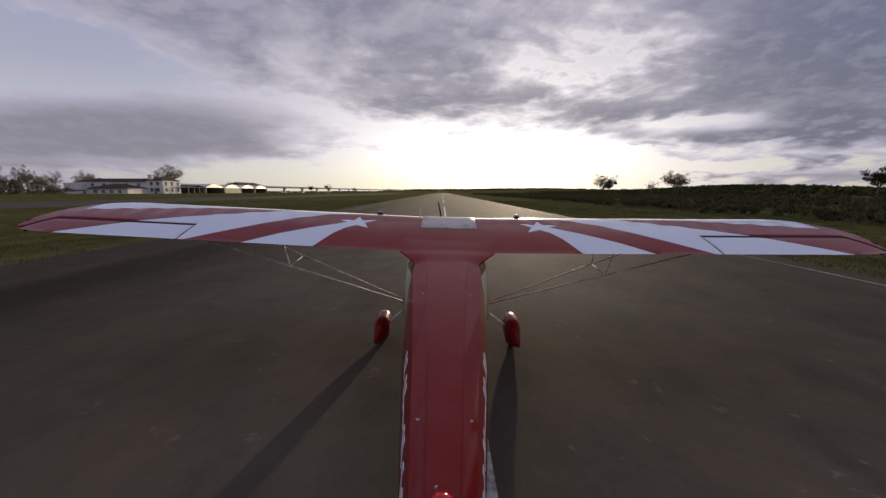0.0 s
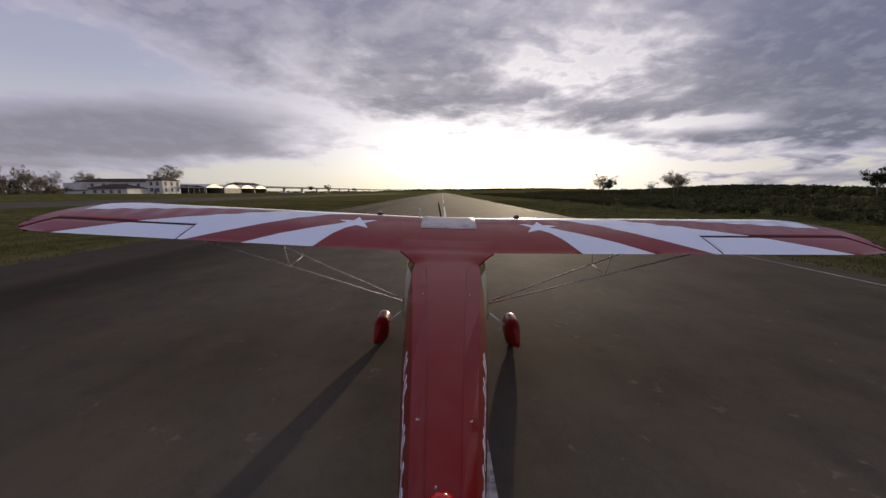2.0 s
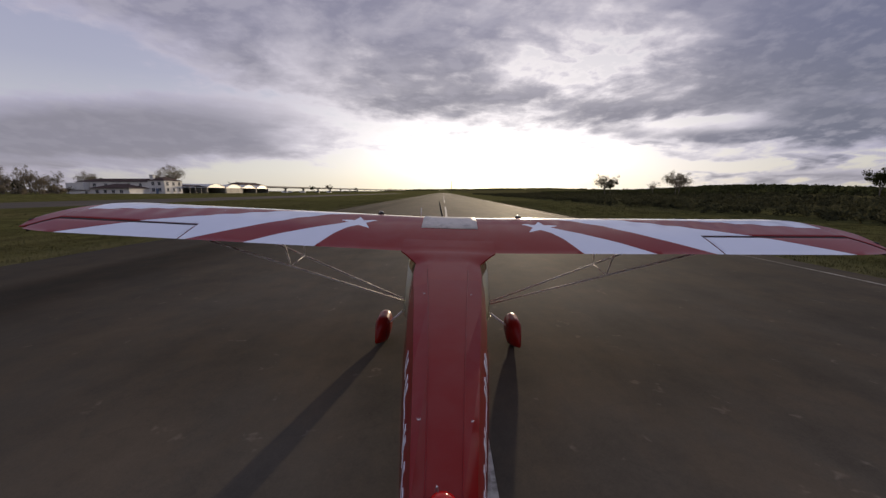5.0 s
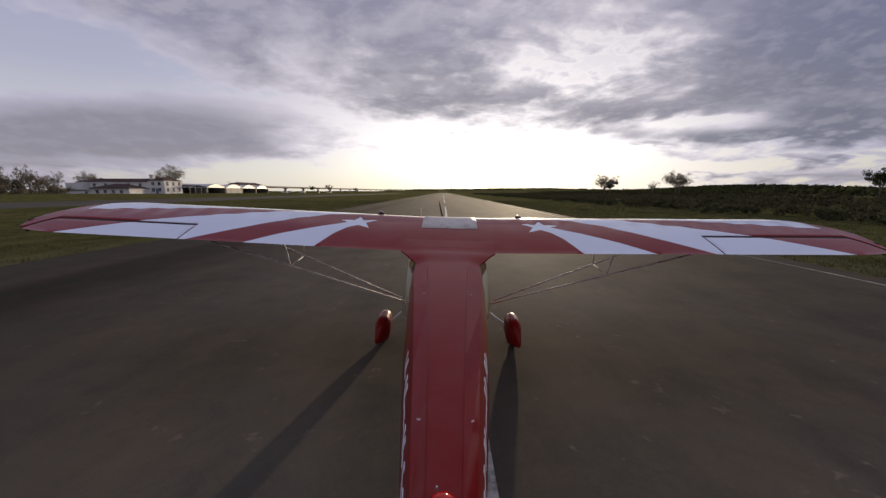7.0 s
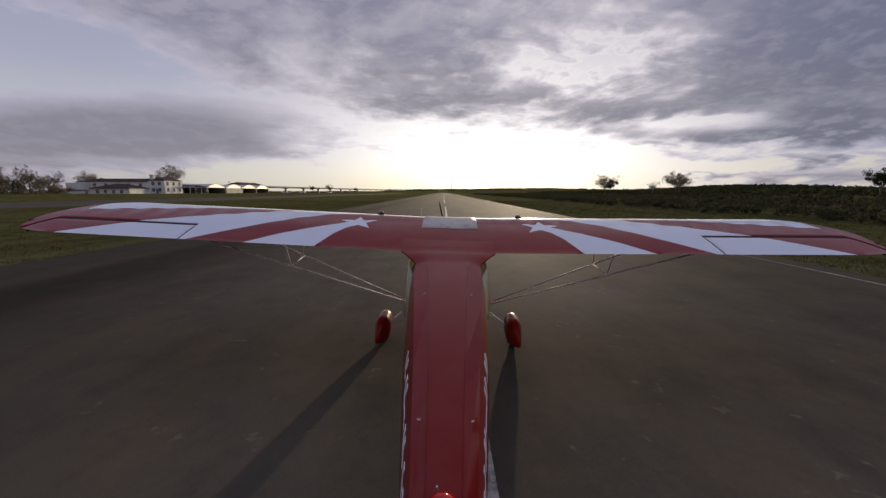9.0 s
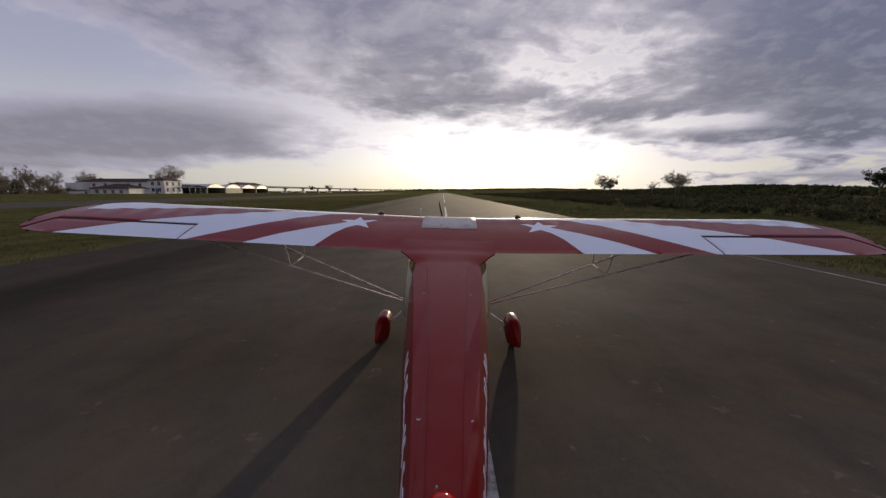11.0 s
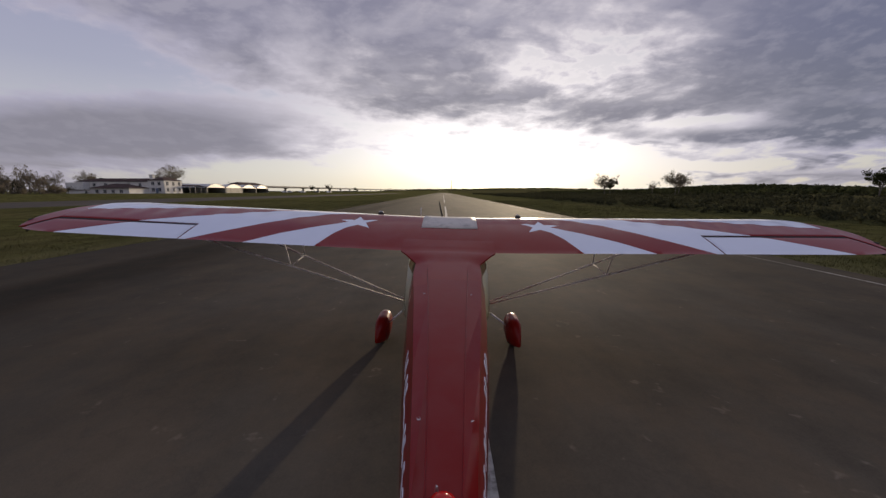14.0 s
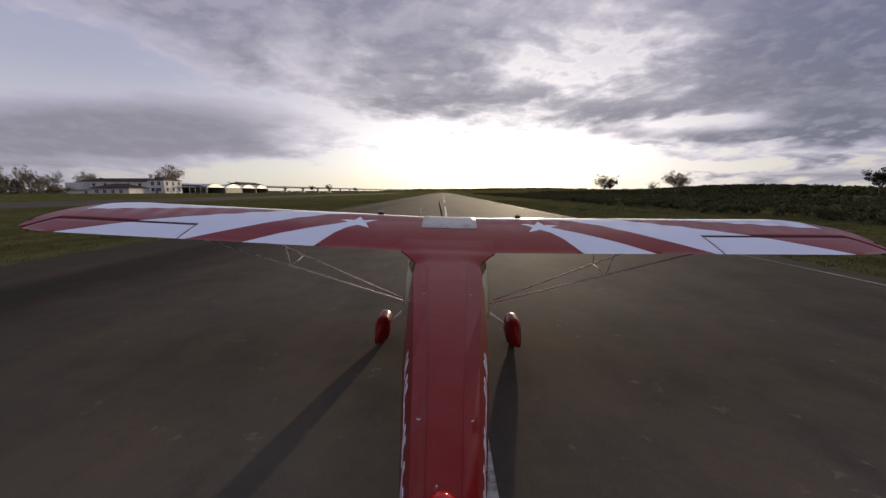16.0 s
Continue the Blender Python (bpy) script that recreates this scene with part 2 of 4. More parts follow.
def asphalt_build(base, streak):
    def build(g):
        c = coords(g)
        lanes = g.noise(coords(g, (0.55, 0.008, 1.0)), 1.0, 4.0, 0.6)
        worn = g.noise(coords(g, (0.16, 0.05, 1.0)), 1.0, 5.0, 0.6)
        blot = g.noise(c, 0.9, 5.0, 0.65)
        grit = g.noise(c, 45.0, 3.0, 0.7)
        pale = g.smooth(g.add("ShaderNodeTexVoronoi", 0, {"Vector": g.vec("ADD", c, g.noise(c, 3.0, 3.0, out=1)), "Scale": 1.7}), 0.16, 0.02)
        cracks = g.add("ShaderNodeTexVoronoi", 0, {"Vector": g.vec("ADD", coords(g, (0.22, 0.09, 1.0)), g.noise(c, 0.7, 4.0, out=1)), "Scale": 1.0}, feature="DISTANCE_TO_EDGE")
        v = g.math("MULTIPLY_ADD", g.math("SUBTRACT", lanes, 0.5), streak, 1.0)
        v = g.math("MULTIPLY_ADD", g.math("SUBTRACT", worn, 0.5), 0.95, v)
        v = g.math("MULTIPLY_ADD", g.math("SUBTRACT", blot, 0.5), 0.55, v)
        v = g.math("MULTIPLY_ADD", g.math("SUBTRACT", grit, 0.5), 0.35, v)
        v = g.math("MULTIPLY", v, g.math("MULTIPLY_ADD", g.smooth(cracks, 0.012, 0.0), -0.05, 1.0))
        v = g.math("MULTIPLY_ADD", pale, 0.55, v)
        stain = g.noise(coords(g, (0.8, 0.6, 1.0)), 1.0, 6.0, 0.7)
        v = g.math("MULTIPLY_ADD", g.math("SUBTRACT", stain, 0.5), 0.9, v)
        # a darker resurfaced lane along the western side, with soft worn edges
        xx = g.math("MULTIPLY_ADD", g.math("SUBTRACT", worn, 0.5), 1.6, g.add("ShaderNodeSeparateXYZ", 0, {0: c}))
        lane = g.math("MULTIPLY", g.smooth(xx, -10.8, -9.9), g.smooth(xx, -7.7, -8.7))
        v = g.math("MULTIPLY", v, g.math("MULTIPLY_ADD", lane, -0.34, 1.0))
        # both sides painted darker, standing in for the lens's falloff towards the picture's edges
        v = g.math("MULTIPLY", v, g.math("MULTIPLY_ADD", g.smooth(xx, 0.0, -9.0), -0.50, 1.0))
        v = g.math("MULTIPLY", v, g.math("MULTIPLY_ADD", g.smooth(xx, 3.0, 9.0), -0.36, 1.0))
        v = g.math("MAXIMUM", v, 0.25)
        col = g.mix(g.smooth(stain, 0.40, 0.62), tuple(base), (base[0] * 1.05, base[1] * 0.98, base[2] * 0.91))
        col = g.mix(1.0, col, g.add("ShaderNodeCombineXYZ", 0, {0: v, 1: v, 2: v}), "MULTIPLY")
        return principled(g, col, g.math("MULTIPLY_ADD", blot, 0.12, 0.86), 0.0, grit, 0.3, 0.003, Specular_IOR_Level=0.02)
    return build


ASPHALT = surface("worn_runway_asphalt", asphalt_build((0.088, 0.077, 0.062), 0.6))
OLD_ASPHALT = surface("pale_old_asphalt", asphalt_build((0.150, 0.135, 0.118), 0.5))
PATCH = surface("dark_asphalt_repair", asphalt_build((0.042, 0.039, 0.037), 0.3))
CRACK = plain("dark_crack_filler", (0.060, 0.053, 0.045), 0.9, 0.0, 0.3, 2.0, Specular_IOR_Level=0.0)
LINE = surface("worn_white_marking", lambda g: principled(g, g.mix(g.smooth(g.noise(coords(g), 3.5, 8.0, 0.75), 0.42, 0.60), (0.46, 0.44, 0.41), (0.16, 0.15, 0.135)), 0.8))
FAINT_LINE = surface("faded_white_marking", lambda g: principled(g, g.mix(g.smooth(g.noise(coords(g, (1.0, 0.25, 1.0)), 3.0, 8.0, 0.75), 0.36, 0.56), (0.27, 0.26, 0.24), (0.09, 0.082, 0.070)), 0.85))
PLASTER = plain("white_plaster", (0.60, 0.585, 0.56), 0.85, 0.0, 0.12, 0.8)
ROOF = plain("dark_clay_roof", (0.060, 0.038, 0.033), 0.9, 0.0, 0.35, 1.2, 0.4, Specular_IOR_Level=0.1)
SHED_ROOF = plain("pale_hangar_sheet", (0.50, 0.48, 0.44), 0.5, 0.2, 0.15, 0.6)
SHED_DARK = plain("dark_hangar_inside", (0.045, 0.04, 0.036), 0.9)
SHED_DOOR = plain("grey_hangar_door", (0.20, 0.185, 0.165), 0.7, 0.0, 0.2, 0.8)
PANE = plain("dark_window_glass", (0.03, 0.035, 0.045), 0.12, 0.0, 0.3)
SHUTTER = plain("blue_grey_shutter", (0.10, 0.13, 0.20), 0.6)
CONCRETE = plain("weathered_concrete", (0.24, 0.225, 0.20), 0.85, 0.0, 0.25, 0.4)
BARK = plain("grey_brown_bark", (0.105, 0.088, 0.072), 0.9, 0.0, 0.35, 4.0, 0.5)


def leaf(name, a, b):
    def build(g):
        rnd = g.add("ShaderNodeNewGeometry", "Random Per Island")
        col = g.mix(rnd, a, b)
        bs = principled(g, col, 0.8, Specular_IOR_Level=0.0)
        tr = g.add("ShaderNodeBsdfTranslucent", 0, {"Color": col})
        return g.add("ShaderNodeMixShader", 0, {0: 0.25, 1: bs, 2: tr})
    return surface(name, build)


LEAF_DARK = leaf("dark_evergreen_leaves", (0.030, 0.036, 0.018), (0.066, 0.070, 0.032))
LEAF_DRY = leaf("brown_winter_twigs", (0.105, 0.090, 0.068), (0.185, 0.158, 0.112))
SCRUB = leaf("scrub_leaves", (0.032, 0.036, 0.021), (0.066, 0.064, 0.037))


# ---- mesh helpers ----
def part(name, bm, material, parent=None, label="", smooth=False, mats=()):
    """Links a bmesh as one mesh object, under a thing or a part."""
    me = bpy.data.meshes.new(name)
    bmesh.ops.recalc_face_normals(bm, faces=bm.faces)
    bm.to_mesh(me)
    bm.free()
    for m in (material, *mats):
        me.materials.append(m)
    if smooth:
        for p in me.polygons:
            p.use_smooth = True
    ob = new(name, me)
    ob.parent = parent
    if label:
        ob["label"] = label
    return ob


def raw(name, verts, faces, material, parent=None, label=""):
    me = bpy.data.meshes.new(name)
    me.from_pydata(verts, [], faces)
    me.update()
    me.materials.append(material)
    ob = new(name, me)
    ob.parent = parent
    if label:
        ob["label"] = label
    return ob


def thing(name, m, label, category, group="", kind=""):
    ob = new(name)
    ob.empty_display_size = 0.3
    ob.matrix_basis = m
    return tagged(ob, label, category, group, kind)


def box(x0, x1, y0, y1, z0, z1, bm=None, bevel=0.0):
    bm = bm or bmesh.new()
    made = bmesh.ops.create_cube(bm, size=1.0, matrix=Matrix.Translation(((x0 + x1) / 2, (y0 + y1) / 2, (z0 + z1) / 2)) @ Matrix.Diagonal((x1 - x0, y1 - y0, z1 - z0, 1)))
    if bevel:
        es = list({e for v in made["verts"] for e in v.link_edges})
        bmesh.ops.bevel(bm, geom=es, offset=bevel, segments=2, affect="EDGES", profile=0.5)
    return bm


def loft(loops, closed=True, caps=True, bm=None):
    """A skin through a row of loops with equal counts."""
    bm = bm or bmesh.new()
    rings = [[bm.verts.new(p) for p in loop] for loop in loops]
    n = len(rings[0])
    for a, b in zip(rings, rings[1:]):
        for i in range(n if closed else n - 1):
            j = (i + 1) % n
            bm.faces.new((a[i], a[j], b[j], b[i]))
    if caps and closed:
        bm.faces.new(rings[0])
        bm.faces.new(rings[-1][::-1])
    return bm


def tube(points, radii, sides=8, flat=1.0, bm=None):
    """A tapered tube along points; flat < 1 squeezes it across."""
    loops = []
    for i, p in enumerate(points):
        p = Vector(p)
        a = Vector(points[max(i - 1, 0)])
        b = Vector(points[min(i + 1, len(points) - 1)])
        d = (b - a).normalized()
        u = d.cross(Vector((0, 0, 1)))
        u = u.normalized() if u.length > 1e-4 else Vector((1, 0, 0))
        w = d.cross(u).normalized()
        r = radii[i] if not isinstance(radii, (int, float)) else radii
        loops.append([p + u * (r * math.cos(2 * math.pi * k / sides)) + w * (r * flat * math.sin(2 * math.pi * k / sides)) for k in range(sides)])
    return loft(loops, bm=bm)


# ---- ground ----
def hill_height(x, y):
    """Flat airfield; a wooded hill to the east that fades ahead, low ridges far away."""
    rise = 1 / (1 + math.exp(-(x - 190) / 45))
    along = math.exp(-((y + 150) / 150) ** 2)
    h = 26 * rise * along
    h += 6.0 * math.exp(-((x - 300) / 85) ** 2 - ((y - 370) / 90) ** 2)
    far = 1 / (1 + math.exp(-(math.hypot(x, y) - 900) / 120))
    h += 2.6 * rise * (1 / (1 + math.exp(-(y - 60) / 60))) * (0.6 + 0.5 * noise.noise((x * 0.004, y * 0.004, 3.0)))
    h += far * (3 + 9 * noise.noise((x * 0.0012, y * 0.0012, 0.0))) * (0.25 + 0.75 * (x > -200))
    h += 9 * math.exp(-((x - 360) / 300) ** 2 - ((y - 1500) / 240) ** 2)
    west = 1.6 * min(1.0, max(0.0, (-x - 93.33) / 13.33)) * (y < 900)
    return west + max(h, 0.0) * (1 / (1 + math.exp(-(abs(x) - 120) / 14)) if y < 900 else 1.0)


def make_ground():
    def axis(near, far, n_near, n_far):
        a = list(np.linspace(-near, near, n_near))
        f = [near * (far / near) ** (k / n_far) for k in range(1, n_far + 1)]
        return [-v for v in reversed(f)] + a + f
    xs, ys = axis(400, 4500, 61, 14), axis(700, 4500, 71, 14)
    verts = [(x, y, hill_height(x, y)) for y in ys for x in xs]
    w = len(xs)
    faces = [(j * w + i, j * w + i + 1, (j + 1) * w + i + 1, (j + 1) * w + i) for j in range(len(ys) - 1) for i in range(w - 1)]
    ob = raw("ground", verts, faces, GRASS)
    for p in ob.data.polygons:
        p.use_smooth = True
    tagged(ob, "rough green and straw coloured grass airfield ground", "ground", kind="structure")


make_ground()
RW_L, RW_R = -13.4, 11.6


def strip(name, pts, z, material, label, category):
    bm = bmesh.new()
    bm.faces.new([bm.verts.new((x, y, z)) for x, y in pts])
    bmesh.ops.triangulate(bm, faces=bm.faces)
    return tagged(part(name, bm, material), label, category, kind="structure")


def ragged(x, y0, y1, step, amp, seed):
    rnd = random.Random(seed)
    n = int((y1 - y0) / step)
    return [(x + rnd.uniform(-amp, amp), y0 + (y1 - y0) * k / n) for k in range(n + 1)]


RWY = ragged(RW_R, -345, 900, 4.0, 0.22, 1) + ragged(RW_L, -345, 900, 4.0, 0.25, 2)[::-1]
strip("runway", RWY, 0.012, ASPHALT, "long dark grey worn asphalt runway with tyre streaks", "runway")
strip("runway_overrun", ragged(RW_R, -400, -345, 4.0, 0.2, 3) + ragged(RW_L, -400, -345, 4.0, 0.2, 4)[::-1], 0.010, OLD_ASPHALT, "pale grey old asphalt ahead of the runway threshold", "runway")
strip("turning_pad", [(-1 + (24 if s > 0 else 14) * 1.0 * math.cos(a), -410 + 14 * math.sin(a)) for k in range(28) for a in [2 * math.pi * k / 28] for s in [-math.cos(a)]], 0.008, OLD_ASPHALT, "rounded pale asphalt turning pad in the grass", "pavement")
for x0, x1 in ((-8.2, -4.6), (2.4, 5.0)):
    strip("asphalt_repair", ragged(x1, -400, -346, 6.0, 0.1, 5) + ragged(x0, -400, -346, 6.0, 0.1, 6)[::-1], 0.016, PATCH, "long dark strip of repaired asphalt", "pavement")
strip("taxiway", ragged(-60, -420, 620, 8.0, 0.3, 7) + ragged(-84, -420, 620, 8.0, 0.3, 8)[::-1], 0.010, OLD_ASPHALT, "pale worn asphalt taxiway beside the grass", "taxiway")
strip("apron", [(-84.2, 20), (-84.2, 330), (-93, 330), (-93, 20)], 0.011, OLD_ASPHALT, "pale asphalt apron in front of the hangars", "apron")
strip("taxiway_link", [(-13.0, -62), (-13.0, -30), (-24, -22), (-60, 6), (-60, -14), (-26, -42)], 0.007, OLD_ASPHALT, "pale asphalt link between runway and taxiway", "taxiway")


def marking(name, x0, x1, y0, y1, label, material=LINE):
    bm = bmesh.new()
    rnd = random.Random(int(y0 * 10 + x0))
    n = max(2, int((y1 - y0) / 1.5))
    a = [(x0 + rnd.uniform(-.02, .02), y0 + (y1 - y0) * k / n) for k in range(n + 1)]
    b = [(x1 + rnd.uniform(-.02, .02), y0 + (y1 - y0) * k / n) for k in range(n + 1)]
    va = [bm.verts.new((x, y, 0.018)) for x, y in a]
    vb = [bm.verts.new((x, y, 0.018)) for x, y in b]
    for k in range(n):
        bm.faces.new((va[k], vb[k], vb[k + 1], va[k + 1]))
    return tagged(part(name, bm, material), label, "road marking", kind="structure")


for k in range(-6, 12):
    y0 = -24.0 + 50.0 * k
    if y0 > -320:
        marking("centre_line_dash", 0.20, 0.40, y0, y0 + 30, "worn white runway centre line dash")
for y0 in range(-340, 600, 60):
    marking("edge_line", 10.72, 10.81, y0, y0 + 59.0, "thin worn white runway edge line", FAINT_LINE)
marking("threshold_bar", -12.4, -2.6, -344, -342.2, "broad worn white threshold bar across runway")
marking("threshold_bar", -0.4, 2.4, -344, -342.2, "broad worn white threshold bar across runway")
marking("threshold_bar", 4.6, 10.6, -344, -342.2, "broad worn white threshold bar across runway")
for x0, y0 in ((-4.2, -352), (4.2, -330), (6.2, -333), (1.6, -333)):
    marking("threshold_patch", x0, x0 + 1.1, y0, y0 + 4.0, "worn white block painted near threshold")

for y0, y1 in ((-330, -62), (-40, 1.5), (31, 52), (92, 200)):
    strip("runway_seam", ragged(-1.691, y0, y1, 0.6, .006, 21) + ragged(-1.709, y0, y1, 0.6, .006, 22)[::-1], 0.016, CRACK, "thin dark broken lengthwise crack in the asphalt", "pavement")


# ---- the airplane ----
AIR = pose(0.055, 3.985, 1.589, 5.44, 1.50, -1.06)
plane = thing("airplane", AIR, "red high-wing light airplane with white sunburst wings and stars", "airplane")


def ground_z(x, y):
    """The height, in the airplane's own axes, at which it meets the runway."""
    a, b = AIR @ Vector((x, y, 0)), AIR @ Vector((x, y, -1))
    return -(a.z - 0.012) / (a.z - b.z)


DIHEDRAL = math.tan(radians(1.5))
CHORD, TIP, TIP_START, TE_END = 1.63, 5.025, 4.5, 4.30


def lead(x):
    x = abs(x)
    return CHORD if x <= TIP_START else 0.3 + (CHORD - 0.3) * max(0.0, 1 - ((x - TIP_START) / (TIP - TIP_START)) ** 2) ** 0.5


def trail(x):
    x = abs(x)
    return 0.0 if x <= TE_END else 0.14 * ((x - TE_END) / (TIP - TE_END)) ** 3


def foil(x, y, upper=True):
    le, te = lead(x), trail(x)
    c = max(le - te, 1e-3)
    u = min(max((le - y) / c, 0.0), 1.0)
    def half(v):
        return 5 * 0.135 * (0.2969 * math.sqrt(v) - 0.126 * v - 0.3516 * v * v + 0.2843 * v ** 3 - 0.1036 * v ** 4) * CHORD * (c / CHORD) ** 0.4
    t = half(u)
    swell = 1 + .16 * max(0.0, 1 - (x / 3.8) ** 2) if upper else 1.0    # deeper section inboard
    if upper and 0.05 < u < 0.36:                 # the stiff, nearly flat skin ahead of the spar
        k = (u - 0.05) / 0.31
        t = 0.2 * t + 0.8 * (half(0.05) * (1 - k) + half(0.36) * k)
    base = 0.06 * (y / CHORD) + 0.05 * math.sin(math.pi * u) * c / CHORD
    sag = 0.011 * math.sin(math.pi * x / 0.33) ** 2 * min(1.0, max(0.0, (u - 0.30) / 0.14)) * min(1.0, max(0.0, (0.71 - u) / 0.2)) if abs(x) > 0.5 else 0.0
    z = base + (t * swell - sag if upper else -0.75 * t)
    return z + (math.sqrt(x * x + 0.09) - 0.3) * DIHEDRAL


def wing_panel(bm, x0, x1, ylo, yhi, nx, ny, ends=(True, True)):
    """A closed slice of the wing between two stations; ylo and yhi give its rear and front edges."""
    def grid(upper):
        rows = []
        for i in range(nx + 1):
            x = x0 + (x1 - x0) * i / nx
            a, b = ylo(x), yhi(x)
            row = []
            for k in range(ny + 1):
                s = k / ny
                s = 1 - (1 - s) ** 1.5 if ny > 6 else s
                y = a + (b - a) * s
                row.append(bm.verts.new((x, y, foil(x, y, upper))))
            rows.append(row)
        return rows
    top, bot = grid(True), grid(False)
    for rows in (top, bot):
        for i in range(nx):
            for k in range(ny):
                bm.faces.new((rows[i][k], rows[i + 1][k], rows[i + 1][k + 1], rows[i][k + 1]))
    for k in range(ny):
        for i in [e for e, on in zip((0, nx), ends) if on]:
            bm.faces.new((top[i][k], top[i][k + 1], bot[i][k + 1], bot[i][k]))
    for i in range(nx):
        for k in (0, ny):
            bm.faces.new((top[i][k], top[i + 1][k], bot[i + 1][k], bot[i][k]))


RAYS = [[(4.56, -0.05), (3.71, 0.41), (2.88, 0.765), (2.05, 1.14), (1.06, 1.36), (1.06, 1.27), (1.80, 0.86), (2.40, 0.40), (3.04, -0.05)],
        [(4.70, 0.68), (3.50, 0.97), (2.30, 1.21), (1.10, 1.44), (1.10, 1.75), (2.30, 1.75), (3.50, 1.75), (4.73, 1.75)],
        [(2.38, -0.05), (1.99, 0.24), (1.60, 0.48), (1.25, 0.69), (1.17, 0.63), (1.37, 0.32), (1.53, -0.05)]]
STAR = [(1.165 + r * math.cos(radians(83 + 36 * k)), 0.685 + r * math.sin(radians(83 + 36 * k))) for k in range(10) for r in [0.25 if k % 2 == 0 else 0.098]]


def inside(px, py, poly):
    hit = False
    for (ax, ay), (bx, by) in zip(poly, poly[1:] + poly[:1]):
        if (ay > py) != (by > py) and px < (bx - ax) * (py - ay) / (by - ay) + ax:
            hit = not hit
    return hit


def paint_rays(bm, side):
    """Cuts the skin along the painted rays and the star, and gives the pieces inside them the white paint."""
    for poly in RAYS + [STAR]:
        lo_x = min(p[0] for p in poly) - 0.02
        hi_x = max(p[0] for p in poly) + 0.02
        for (ax, ay), (bx, by) in zip(poly, poly[1:] + poly[:1]):
            n = Vector((by - ay, -(bx - ax) * side, 0))
            if n.length < 1e-6:
                continue
            mx, mn = max(ax, bx) + 0.1, min(ax, bx) - 0.1
            my, mny = max(ay, by) + 0.1, min(ay, by) - 0.1
            geom = set()
            for f in bm.faces:
                c = f.calc_center_median()
                if f.normal.z > 0.05 and mn - 0.1 < c.x * side < mx + 0.1 and mny - 0.1 < c.y < my + 0.1:
                    geom.add(f)
                    geom.update(f.edges)
                    geom.update(f.verts)
            if geom:
                bmesh.ops.bisect_plane(bm, geom=list(geom), dist=1e-5, plane_co=(ax * side, ay, 0), plane_no=n.normalized())
    for f in bm.faces:
        c = f.calc_center_median()
        if f.normal.z > 0.05 and any(inside(c.x * side, c.y, p) for p in RAYS + [STAR]):
            f.material_index = 1


